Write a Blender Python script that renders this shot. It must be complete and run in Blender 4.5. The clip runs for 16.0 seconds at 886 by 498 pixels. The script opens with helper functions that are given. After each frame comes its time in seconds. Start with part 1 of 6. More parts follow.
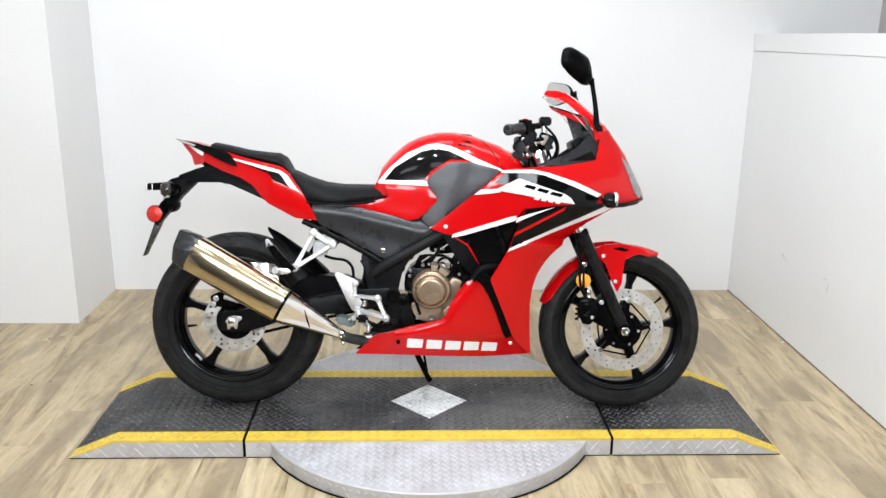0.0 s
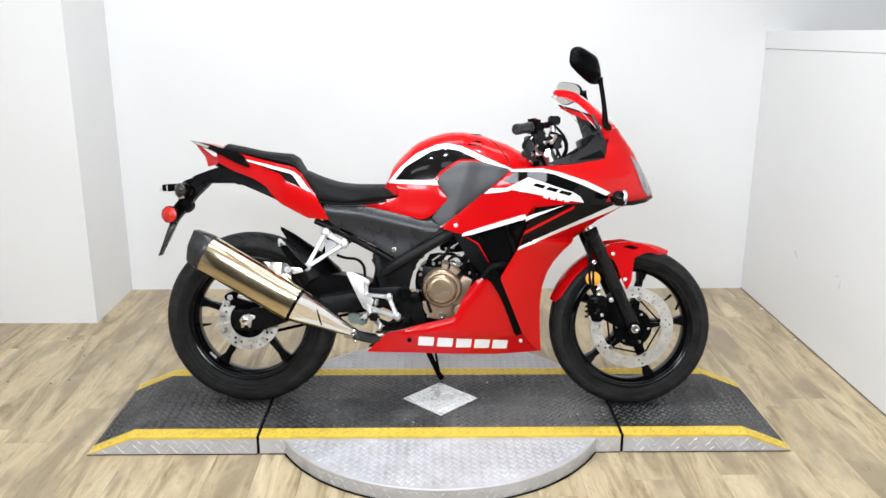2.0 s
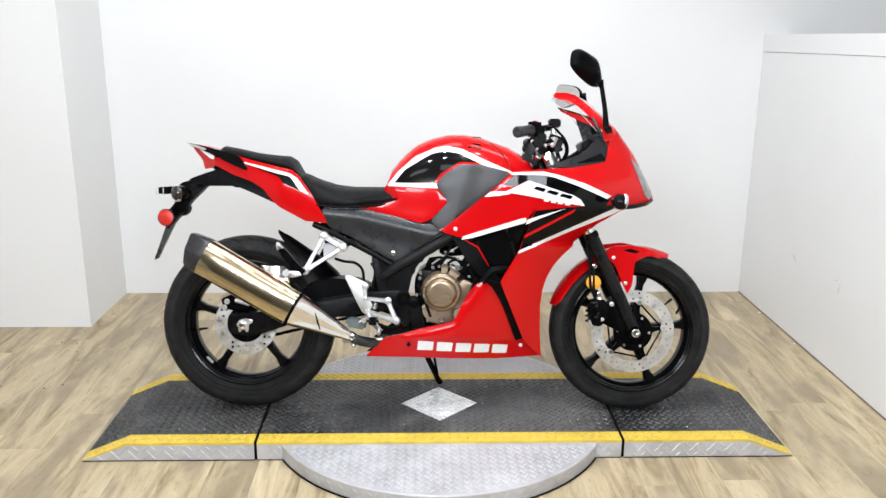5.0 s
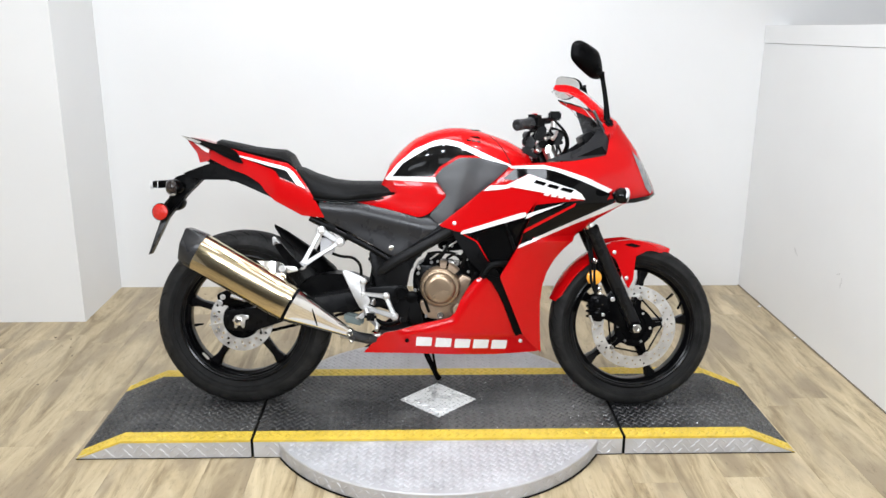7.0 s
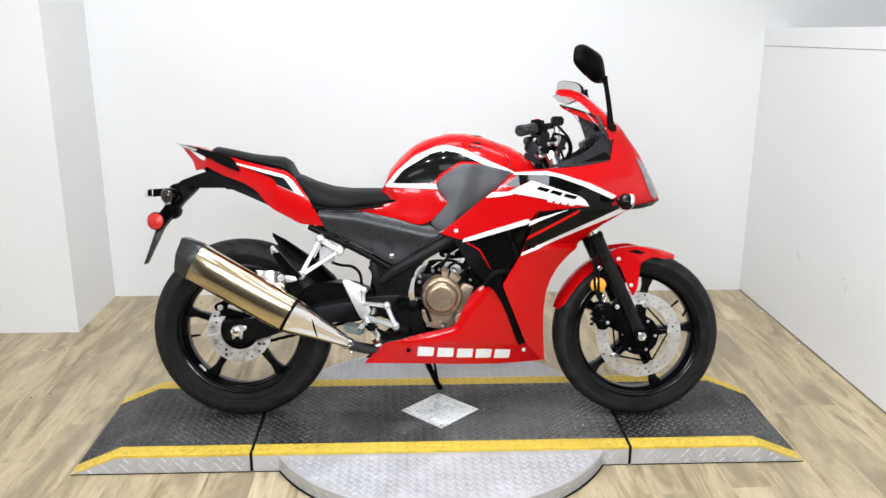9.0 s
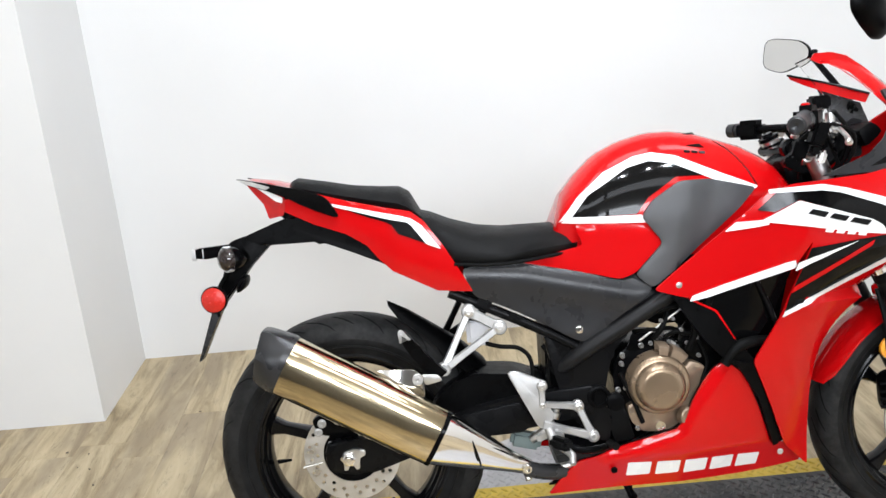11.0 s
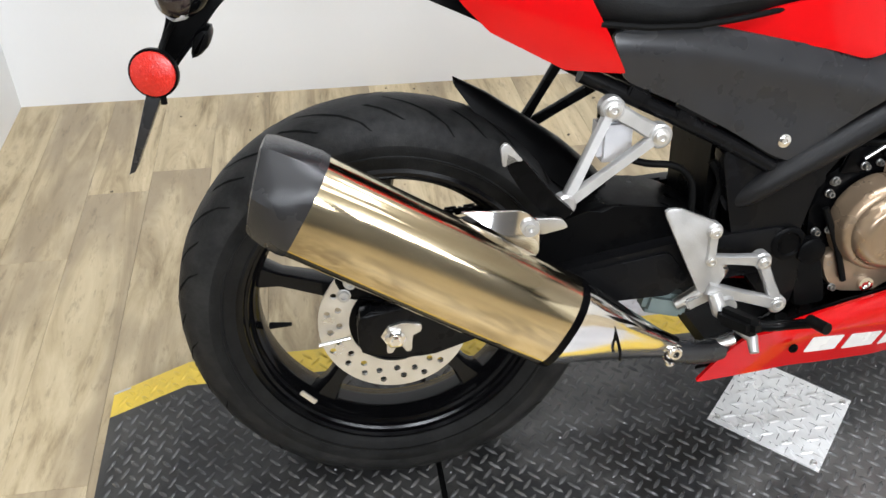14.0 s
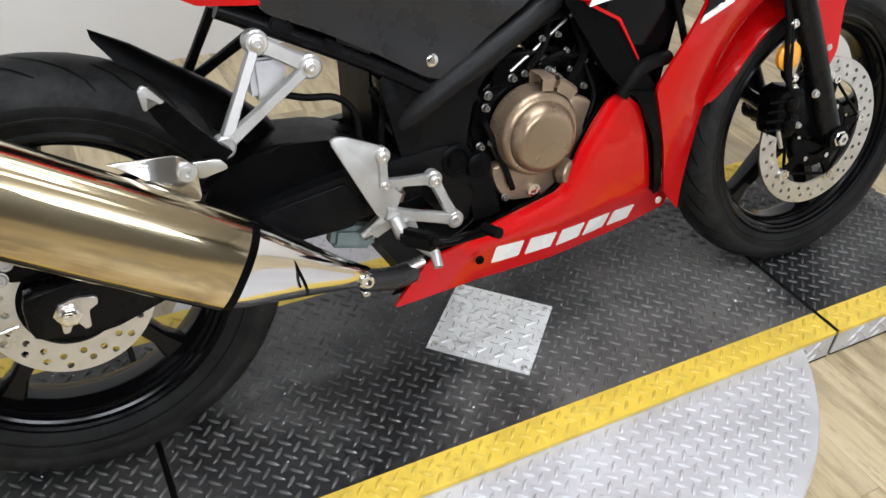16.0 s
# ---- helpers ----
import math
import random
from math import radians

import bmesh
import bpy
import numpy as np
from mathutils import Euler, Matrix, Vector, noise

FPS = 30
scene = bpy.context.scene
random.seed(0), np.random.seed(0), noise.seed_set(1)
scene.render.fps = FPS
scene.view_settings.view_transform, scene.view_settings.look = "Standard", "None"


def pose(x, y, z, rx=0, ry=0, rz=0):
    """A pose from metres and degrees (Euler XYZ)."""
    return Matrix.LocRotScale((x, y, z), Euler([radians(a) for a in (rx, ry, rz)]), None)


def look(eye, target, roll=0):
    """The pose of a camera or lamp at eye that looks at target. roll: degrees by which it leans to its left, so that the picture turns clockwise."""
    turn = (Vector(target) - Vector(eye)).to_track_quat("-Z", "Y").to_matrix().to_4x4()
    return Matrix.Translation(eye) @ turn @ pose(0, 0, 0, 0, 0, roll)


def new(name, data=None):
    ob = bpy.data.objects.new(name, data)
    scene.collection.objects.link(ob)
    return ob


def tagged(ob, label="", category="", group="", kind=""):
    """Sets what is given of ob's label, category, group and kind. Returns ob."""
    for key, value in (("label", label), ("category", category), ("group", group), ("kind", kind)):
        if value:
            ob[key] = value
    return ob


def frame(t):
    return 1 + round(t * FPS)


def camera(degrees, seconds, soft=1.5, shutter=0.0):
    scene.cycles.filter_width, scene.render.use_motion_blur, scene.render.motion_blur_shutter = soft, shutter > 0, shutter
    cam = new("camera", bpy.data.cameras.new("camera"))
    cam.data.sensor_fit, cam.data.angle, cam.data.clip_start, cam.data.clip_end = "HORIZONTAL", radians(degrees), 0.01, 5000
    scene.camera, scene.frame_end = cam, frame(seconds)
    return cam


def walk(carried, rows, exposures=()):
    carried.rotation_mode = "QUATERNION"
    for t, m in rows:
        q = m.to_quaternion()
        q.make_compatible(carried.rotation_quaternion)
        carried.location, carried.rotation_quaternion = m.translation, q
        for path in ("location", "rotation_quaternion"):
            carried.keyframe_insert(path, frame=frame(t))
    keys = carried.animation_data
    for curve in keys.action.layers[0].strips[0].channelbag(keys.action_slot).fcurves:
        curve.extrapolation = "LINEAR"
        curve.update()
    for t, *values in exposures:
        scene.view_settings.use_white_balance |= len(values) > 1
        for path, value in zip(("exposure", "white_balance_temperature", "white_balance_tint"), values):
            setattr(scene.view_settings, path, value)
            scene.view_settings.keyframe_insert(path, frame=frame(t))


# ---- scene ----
cam = camera(55.3, 16.0)
PATH = [
    (0, (-0.065, -2.851, 1.453), (0.011, -0.927, 0.911), 0.8),
    (0.5, (-0.065, -2.857, 1.456), (0.004, -0.931, 0.92), 0.8),
    (1, (-0.061, -2.862, 1.461), (-0.006, -0.937, 0.921), 0.7),
    (1.5, (-0.055, -2.871, 1.457), (-0.005, -0.945, 0.921), 0.6),
    (2, (-0.043, -2.881, 1.455), (-0.007, -0.956, 0.914), 0.2),
    (2.5, (-0.036, -2.882, 1.457), (0.007, -0.959, 0.909), 0.2),
    (3, (-0.043, -2.878, 1.457), (0.004, -0.956, 0.905), 0.4),
    (3.5, (-0.045, -2.869, 1.452), (0.008, -0.946, 0.905), 0.2),
    (4, (-0.054, -2.867, 1.453), (-0.006, -0.939, 0.921), 0.4),
    (6.5, (-0.073, -2.823, 1.447), (-0.009, -0.901, 0.899), 0.3),
    (7, (-0.075, -2.814, 1.451), (-0.012, -0.894, 0.897), 0.4),
    (7.5, (-0.082, -2.807, 1.449), (-0.015, -0.888, 0.891), 0.5),
    (8, (-0.081, -2.798, 1.45), (-0.004, -0.879, 0.894), 0.3),
    (8.5, (-0.09, -2.797, 1.448), (0.002, -0.874, 0.904), 0.5),
    (8.7, (-0.09, -2.795, 1.453), (-0.003, -0.873, 0.908), 0.5),
    (10.8, (-0.461, -1.849, 1.434), (-0.398, 0.058, 0.834), -3.9),
    (11, (-0.504, -1.717, 1.413), (-0.44, 0.184, 0.793), -4.1),
    (11.2, (-0.544, -1.545, 1.393), (-0.604, 0.355, 0.773), -4.3),
    (11.5, (-0.601, -1.345, 1.407), (-0.656, 0.538, 0.737), -4.7),
    (11.7, (-0.646, -1.232, 1.377), (-0.582, 0.647, 0.695), -3.1),
    (12, (-0.725, -1.074, 1.373), (-0.494, 0.765, 0.62), -3.3),
    (12.5, (-0.78, -0.928, 1.368), (-0.549, 0.9, 0.592), -2.4),
    (13, (-0.761, -0.898, 1.342), (-0.553, 0.885, 0.461), -2.2),
    (13.5, (-0.756, -0.905, 1.282), (-0.525, 0.773, 0.219), -1.1),
    (14, (-0.767, -0.917, 1.219), (-0.506, 0.643, -0.005), 0.8),
    (14.5, (-0.777, -0.934, 1.165), (-0.497, 0.531, -0.167), 1.9),
    (15, (-0.769, -0.93, 1.156), (-0.429, 0.526, -0.172), 2.6),
    (15.5, (-0.709, -0.942, 1.155), (-0.16, 0.492, -0.127), 3.8),
    (16, (-0.66, -0.988, 1.159), (0.11, 0.396, -0.062), 3.6),
]
walk(cam, [(t, look(eye, target, roll)) for t, eye, target, roll in PATH],
     [(0, -0.04, 6250, 12), (4.0, -0.04, 6250, 12), (6.5, -0.08, 6250, 12), (8.5, -0.08, 6250, 12), (11.0, -0.05, 6250, 12), (12.8, 0.08, 6250, 12), (14.5, 0.05, 6250, 12), (16.0, -0.25, 6250, 12)])

# ---------------------------------------------------------------- world, exposure, lights
world = bpy.data.worlds.new("room_air")
scene.world = world
world.use_nodes = True
world.node_tree.nodes["Background"].inputs[0].default_value = (0.9, 0.95, 1.0, 1)
world.node_tree.nodes["Background"].inputs[1].default_value = 0.02
scene.view_settings.exposure = 0.0


def lamp(name, eye, target, watts, sx, sy=None, color=(0.93, 0.97, 1.0)):
    data = bpy.data.lights.new(name, "AREA")
    data.energy, data.color = watts, color
    data.shape = "RECTANGLE" if sy else "DISK"
    data.size = sx
    if sy:
        data.size_y = sy
    ob = new(name, data)
    ob.matrix_world = look(eye, target)
    return ob


# Unseen overhead fill, added for soft light; the far left one lifts the wall.
for lx, ly, w in ((-2.6, -1.0, 2.5), (-1.2, -1.5, 12), (0.2, -1.5, 9)):
    lamp("ceiling_fill_light", (lx, ly, 2.66), (lx - (0.8 if lx < -2 else 0), ly + 1.7, 0), w, 1.1, 0.55)
# Unseen fill from the front, added to brighten the bike and lower wall.
for lx in (-1.3, 0.4):
    lamp("front_fill_light", (lx, -4.1, 2.35), (lx * 0.3 + 0.1, 1.4, 0.7), 66, 1.2, 0.7)
# Unseen fill, added to lift the brightness of the back wall.
for lx in (-1.1, -0.15, 0.8):
    lamp("wall_fill_light", (lx, 0.35, 2.66), (lx, 1.05, 0), 5, 0.7, 0.35)
for lx in (-0.55, -0.2, 0.2, 0.55):
    for ly in (-0.75, -0.3):
        lamp("ceiling_spot_light", (lx, ly, 2.64), (lx, ly, 0), 6.0, 0.07)


# ---------------------------------------------------------------- materials
def mat(name, col, rough=0.5, metal=0.0, spec=0.5, var=0.08, scale=12.0, bump=0.0, bscale=180.0, coat=0.0, rvar=0.08, stretch=(1, 1, 1), dirt=None, dscale=6.0, damt=0.4, dr0=0.5, dr1=0.75, turn=None):
    """A surface with colour drift at a large and a small scale, uneven gloss and fine relief."""
    m = bpy.data.materials.new(name)
    m.use_nodes = True
    nt = m.node_tree
    n, ln = nt.nodes, nt.links
    b = n["Principled BSDF"]
    b.inputs["Metallic"].default_value = metal
    b.inputs["Coat Weight"].default_value = coat
    b.inputs["Specular IOR Level"].default_value = spec
    b.inputs["Coat Roughness"].default_value = 0.04
    tc = n.new("ShaderNodeTexCoord")
    mp = n.new("ShaderNodeMapping")
    mp.inputs["Scale"].default_value = stretch
    if turn is not None:
        mp.vector_type = "TEXTURE"
        mp.inputs["Rotation"].default_value = (0, turn, 0)
    ln.new(tc.outputs["Object"], mp.inputs["Vector"])
    big = n.new("ShaderNodeTexNoise")
    big.inputs["Scale"].default_value, big.inputs["Detail"].default_value = scale, 5.0
    ln.new(mp.outputs[0], big.inputs["Vector"])
    ramp = n.new("ShaderNodeMapRange")
    ramp.inputs["From Min"].default_value, ramp.inputs["From Max"].default_value = 0.3, 0.7
    ramp.inputs["To Min"].default_value, ramp.inputs["To Max"].default_value = 1 - var, 1 + var
    ln.new(big.outputs["Fac"], ramp.inputs["Value"])
    mul = n.new("ShaderNodeMix")
    mul.data_type, mul.blend_type = "RGBA", "MULTIPLY"
    mul.inputs[0].default_value = 1.0
    mul.inputs[6].default_value = (*col, 1)
    ln.new(ramp.outputs[0], mul.inputs[7])
    out = mul.outputs[2]
    if dirt:
        dn = n.new("ShaderNodeTexNoise")
        dn.inputs["Scale"].default_value, dn.inputs["Detail"].default_value, dn.inputs["Roughness"].default_value = dscale, 8.0, 0.7
        ln.new(tc.outputs["Object"], dn.inputs["Vector"])
        dr = n.new("ShaderNodeMapRange")
        dr.inputs["From Min"].default_value, dr.inputs["From Max"].default_value, dr.inputs["To Max"].default_value = dr0, dr1, damt
        ln.new(dn.outputs["Fac"], dr.inputs["Value"])
        mx = n.new("ShaderNodeMix")
        mx.data_type = "RGBA"
        ln.new(dr.outputs[0], mx.inputs[0])
        ln.new(out, mx.inputs[6])
        mx.inputs[7].default_value = (*dirt, 1)
        out = mx.outputs[2]
    ln.new(out, b.inputs["Base Color"])
    rr = n.new("ShaderNodeMapRange")
    rr.inputs["From Min"].default_value, rr.inputs["From Max"].default_value = 0.3, 0.7
    rr.inputs["To Min"].default_value, rr.inputs["To Max"].default_value = max(rough - rvar, 0.02), min(rough + rvar, 1)
    ln.new(big.outputs["Fac"], rr.inputs["Value"])
    ln.new(rr.outputs[0], b.inputs["Roughness"])
    if bump:
        fine = n.new("ShaderNodeTexNoise")
        fine.inputs["Scale"].default_value, fine.inputs["Detail"].default_value = bscale, 3.0
        ln.new(mp.outputs[0], fine.inputs["Vector"])
        bp = n.new("ShaderNodeBump")
        bp.inputs["Strength"].default_value, bp.inputs["Distance"].default_value = bump, 0.002
        ln.new(fine.outputs["Fac"], bp.inputs["Height"])
        ln.new(bp.outputs[0], b.inputs["Normal"])
    return m


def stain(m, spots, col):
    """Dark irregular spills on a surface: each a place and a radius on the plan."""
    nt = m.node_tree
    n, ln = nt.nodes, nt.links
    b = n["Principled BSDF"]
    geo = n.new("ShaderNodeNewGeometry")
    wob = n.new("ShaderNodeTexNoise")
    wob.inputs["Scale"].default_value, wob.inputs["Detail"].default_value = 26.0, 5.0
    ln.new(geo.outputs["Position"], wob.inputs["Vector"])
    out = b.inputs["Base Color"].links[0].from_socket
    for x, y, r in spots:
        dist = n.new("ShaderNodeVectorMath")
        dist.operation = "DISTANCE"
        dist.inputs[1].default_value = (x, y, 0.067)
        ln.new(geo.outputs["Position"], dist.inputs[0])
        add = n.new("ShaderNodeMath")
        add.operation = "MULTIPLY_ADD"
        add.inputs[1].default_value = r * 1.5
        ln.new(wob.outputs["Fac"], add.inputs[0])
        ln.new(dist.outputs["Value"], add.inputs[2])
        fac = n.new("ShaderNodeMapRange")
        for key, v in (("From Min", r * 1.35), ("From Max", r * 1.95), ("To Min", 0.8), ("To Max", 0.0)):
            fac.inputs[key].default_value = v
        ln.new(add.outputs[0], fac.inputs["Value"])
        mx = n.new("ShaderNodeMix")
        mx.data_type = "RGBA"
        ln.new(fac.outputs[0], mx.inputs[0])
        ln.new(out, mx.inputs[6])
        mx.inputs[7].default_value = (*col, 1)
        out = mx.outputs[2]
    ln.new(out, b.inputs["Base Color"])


def glass(name, col=(1, 1, 1), rough=0.02, ior=1.45):
    m = bpy.data.materials.new(name)
    m.use_nodes = True
    b = m.node_tree.nodes["Principled BSDF"]
    b.inputs["Base Color"].default_value = (*col, 1)
    b.inputs["Roughness"].default_value = rough
    b.inputs["Transmission Weight"].default_value = 1.0
    b.inputs["IOR"].default_value = ior
    return m


def plank_material():
    """Pale weathered oak vinyl: streaks along the board, grey-brown knots, each board its own tone."""
    m = bpy.data.materials.new("oak_plank")
    m.use_nodes = True
    nt = m.node_tree
    n, ln = nt.nodes, nt.links
    b = n["Principled BSDF"]
    tc, info = n.new("ShaderNodeTexCoord"), n.new("ShaderNodeObjectInfo")
    geo = n.new("ShaderNodeNewGeometry")
    add = n.new("ShaderNodeVectorMath")
    add.operation = "MULTIPLY_ADD"
    comb = n.new("ShaderNodeCombineXYZ")
    for i in range(3):
        ln.new(info.outputs["Random"], comb.inputs[i])
    add.inputs[1].default_value = (37.0, 53.0, 11.0)
    ln.new(comb.outputs[0], add.inputs[0])
    ln.new(geo.outputs["Position"], add.inputs[2])
    mp = n.new("ShaderNodeMapping")
    mp.inputs["Scale"].default_value = (9.0, 1.3, 1.0)
    ln.new(add.outputs[0], mp.inputs["Vector"])
    grain = n.new("ShaderNodeTexNoise")
    grain.inputs["Scale"].default_value, grain.inputs["Detail"].default_value, grain.inputs["Roughness"].default_value, grain.inputs["Distortion"].default_value = 1.4, 10.0, 0.66, 1.2
    ln.new(mp.outputs[0], grain.inputs["Vector"])
    ramp = n.new("ShaderNodeValToRGB")
    e = ramp.color_ramp.elements
    e[0].position, e[0].color = 0.30, (0.18, 0.125, 0.060, 1)
    e[1].position, e[1].color = 0.72, (0.65, 0.545, 0.360, 1)
    mid = ramp.color_ramp.elements.new(0.5)
    mid.color = (0.475, 0.380, 0.230, 1)
    ln.new(grain.outputs["Fac"], ramp.inputs["Fac"])
    tone = n.new("ShaderNodeMapRange")
    tone.inputs["To Min"].default_value, tone.inputs["To Max"].default_value = 0.90, 1.07
    ln.new(info.outputs["Random"], tone.inputs["Value"])
    mul = n.new("ShaderNodeMix")
    mul.data_type, mul.blend_type = "RGBA", "MULTIPLY"
    mul.inputs[0].default_value = 1.0
    ln.new(ramp.outputs[0], mul.inputs[6])
    ln.new(tone.outputs[0], mul.inputs[7])
    blot = n.new("ShaderNodeTexNoise")
    blot.inputs["Scale"].default_value, blot.inputs["Detail"].default_value = 5.0, 8.0
    mp3 = n.new("ShaderNodeMapping")
    mp3.inputs["Scale"].default_value = (1.3, 0.42, 1.0)
    ln.new(add.outputs[0], mp3.inputs["Vector"])
    ln.new(mp3.outputs[0], blot.inputs["Vector"])
    br = n.new("ShaderNodeMapRange")
    br.inputs["From Min"].default_value, br.inputs["From Max"].default_value, br.inputs["To Max"].default_value = 0.47, 0.63, 0.80
    ln.new(blot.outputs["Fac"], br.inputs["Value"])
    mx = n.new("ShaderNodeMix")
    mx.data_type = "RGBA"
    ln.new(br.outputs[0], mx.inputs[0])
    ln.new(mul.outputs[2], mx.inputs[6])
    mx.inputs[7].default_value = (0.275, 0.215, 0.138, 1)
    # fine dark pores and short knots
    mp2 = n.new("ShaderNodeMapping")
    mp2.inputs["Scale"].default_value = (60.0, 14.0, 1.0)
    ln.new(add.outputs[0], mp2.inputs["Vector"])
    pores = n.new("ShaderNodeTexNoise")
    pores.inputs["Scale"].default_value, pores.inputs["Detail"].default_value, pores.inputs["Roughness"].default_value = 1.0, 6.0, 0.75
    ln.new(mp2.outputs[0], pores.inputs["Vector"])
    pr = n.new("ShaderNodeMapRange")
    pr.inputs["From Min"].default_value, pr.inputs["From Max"].default_value, pr.inputs["To Max"].default_value = 0.55, 0.76, 0.7
    ln.new(pores.outputs["Fac"], pr.inputs["Value"])
    mk = n.new("ShaderNodeMix")
    mk.data_type = "RGBA"
    ln.new(pr.outputs[0], mk.inputs[0])
    ln.new(mx.outputs[2], mk.inputs[6])
    mk.inputs[7].default_value = (0.12, 0.085, 0.05, 1)
    mp4 = n.new("ShaderNodeMapping")
    mp4.inputs["Scale"].default_value = (5.5, 3.0, 0.0)
    ln.new(add.outputs[0], mp4.inputs["Vector"])
    knots = n.new("ShaderNodeTexVoronoi")
    knots.inputs["Scale"].default_value = 1.0
    ln.new(mp4.outputs[0], knots.inputs["Vector"])
    kr = n.new("ShaderNodeMapRange")
    kr.inputs["From Min"].default_value, kr.inputs["From Max"].default_value, kr.inputs["To Min"].default_value, kr.inputs["To Max"].default_value = 0.02, 0.085, 0.75, 0.0
    ln.new(knots.outputs["Distance"], kr.inputs["Value"])
    some = n.new("ShaderNodeSeparateColor")
    ln.new(knots.outputs["Color"], some.inputs[0])
    pick = n.new("ShaderNodeMath")
    pick.operation = "GREATER_THAN"
    pick.inputs[1].default_value = 0.55
    ln.new(some.outputs[0], pick.inputs[0])
    kf = n.new("ShaderNodeMath")
    kf.operation = "MULTIPLY"
    ln.new(kr.outputs[0], kf.inputs[0])
    ln.new(pick.outputs[0], kf.inputs[1])
    mq = n.new("ShaderNodeMix")
    mq.data_type = "RGBA"
    ln.new(kf.outputs[0], mq.inputs[0])
    ln.new(mk.outputs[2], mq.inputs[6])
    mq.inputs[7].default_value = (0.15, 0.105, 0.06, 1)
    ln.new(mq.outputs[2], b.inputs["Base Color"])
    b.inputs["Roughness"].default_value = 0.38
    bp = n.new("ShaderNodeBump")
    bp.inputs["Strength"].default_value, bp.inputs["Distance"].default_value = 0.25, 0.001
    ln.new(grain.outputs["Fac"], bp.inputs["Height"])
    ln.new(bp.outputs[0], b.inputs["Normal"])
    return m


M_WALL = mat("white_wall_paint", (0.765, 0.765, 0.757), 0.55, var=0.025, scale=1.5, bump=0.12, bscale=90)
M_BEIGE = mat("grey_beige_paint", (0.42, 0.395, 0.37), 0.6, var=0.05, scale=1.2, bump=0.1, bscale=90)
M_DARKWALL = mat("unseen_dark_wall", (0.16, 0.16, 0.165), 0.6, var=0.05, scale=1.2, bump=0.1, bscale=90)
M_CEIL = mat("ceiling_tile", (0.78, 0.78, 0.76), 0.8, var=0.03, scale=3)
M_PLANK = plank_material()
M_UNDER = mat("dark_underlay", (0.09, 0.075, 0.06), 0.8)
M_RED = mat("gloss_red_paint", (0.51, 0.0025, 0.0035), 0.15, spec=0.10, var=0.02, scale=3, coat=0.46, rvar=0.03)
M_WHITE = mat("white_vinyl", (0.82, 0.82, 0.82), 0.3, var=0.02, scale=8, coat=0.4)
M_GLOSSBLACK = mat("gloss_black_paint", (0.0028, 0.0028, 0.003), 0.07, spec=0.2, var=0.1, scale=6, coat=0.0, rvar=0.03)
M_PLASTIC = mat("matt_black_plastic", (0.0026, 0.0026, 0.0028), 0.32, spec=0.045, var=0.12, scale=25, bump=0.10, bscale=700)
M_GREYPLASTIC = mat("dark_grey_plastic", (0.019, 0.0192, 0.0205), 0.27, spec=0.42, var=0.08, scale=18, bump=0.15, bscale=800)
M_SEAT = mat("black_seat_vinyl", (0.0055, 0.0055, 0.0056), 0.48, spec=0.11, var=0.15, scale=20, bump=0.35, bscale=600)
M_BLACKMETAL = mat("satin_black_metal", (0.0022, 0.0022, 0.0025), 0.20, spec=0.055, var=0.2, scale=30, rvar=0.1)
M_RIM = mat("gloss_black_wheel_paint", (0.003, 0.003, 0.0034), 0.16, spec=0.2, var=0.15, scale=25, rvar=0.06)
M_FRAME = mat("frame_black_paint", (0.0042, 0.0042, 0.0046), 0.28, spec=0.11, var=0.1, scale=15, bump=0.06, bscale=400)
M_TYRE = mat("tyre_rubber", (0.006, 0.006, 0.0061), 0.46, spec=0.08, var=0.3, scale=14, bump=0.25, bscale=350, dirt=(0.036, 0.036, 0.035), dscale=12, damt=0.5, dr0=0.36, dr1=0.80)
M_CROWN = mat("worn_tread_rubber", (0.010, 0.010, 0.0102), 0.50, spec=0.09, var=0.25, scale=16, bump=0.3, bscale=420, dirt=(0.054, 0.053, 0.051), dscale=26, damt=0.55, dr0=0.33, dr1=0.80)
M_GROOVE = mat("tyre_groove", (0.004, 0.004, 0.004), 0.9, spec=0.1)
M_CHROME = mat("warm_chrome", (0.60, 0.505, 0.335), 0.12, 1.0, var=0.22, scale=26, rvar=0.07, stretch=(14, 1, 1), turn=radians(29.7), bump=0.03, bscale=60)
M_CHROME2 = mat("bright_chrome", (0.82, 0.80, 0.77), 0.10, 1.0, var=0.06, scale=9, rvar=0.04)
M_STEEL = mat("brushed_steel", (0.66, 0.65, 0.63), 0.34, 1.0, var=0.08, scale=40, rvar=0.08)
M_BOLT = mat("dull_zinc_bolt", (0.26, 0.255, 0.245), 0.36, 0.9, var=0.15, scale=40)
M_ALU = mat("cast_aluminium", (0.47, 0.465, 0.455), 0.40, 0.75, var=0.09, scale=30, bump=0.2, bscale=500)
M_BRONZE = mat("bronze_engine_paint", (0.285, 0.208, 0.138), 0.26, 0.66, var=0.06, scale=12, bump=0.05, bscale=300)
M_BRONZE2 = mat("worn_bronze_casting", (0.29, 0.215, 0.150), 0.38, 0.55, var=0.15, scale=25, bump=0.2, bscale=350)
M_REFLECT = mat("red_reflector", (0.54, 0.018, 0.010), 0.22, var=0.12, scale=200, coat=0.15, bump=0.4, bscale=420)
M_AMBER = mat("amber_reflector", (0.82, 0.34, 0.015), 0.2, var=0.1, scale=200, coat=0.6, bump=0.5, bscale=420)
M_TAILRED = mat("red_lens", (0.40, 0.009, 0.009), 0.12, var=0.15, scale=50, coat=0.6)
M_DARKLENS = mat("dark_signal_lens", (0.022, 0.015, 0.014), 0.12, var=0.3, scale=60, coat=0.25)
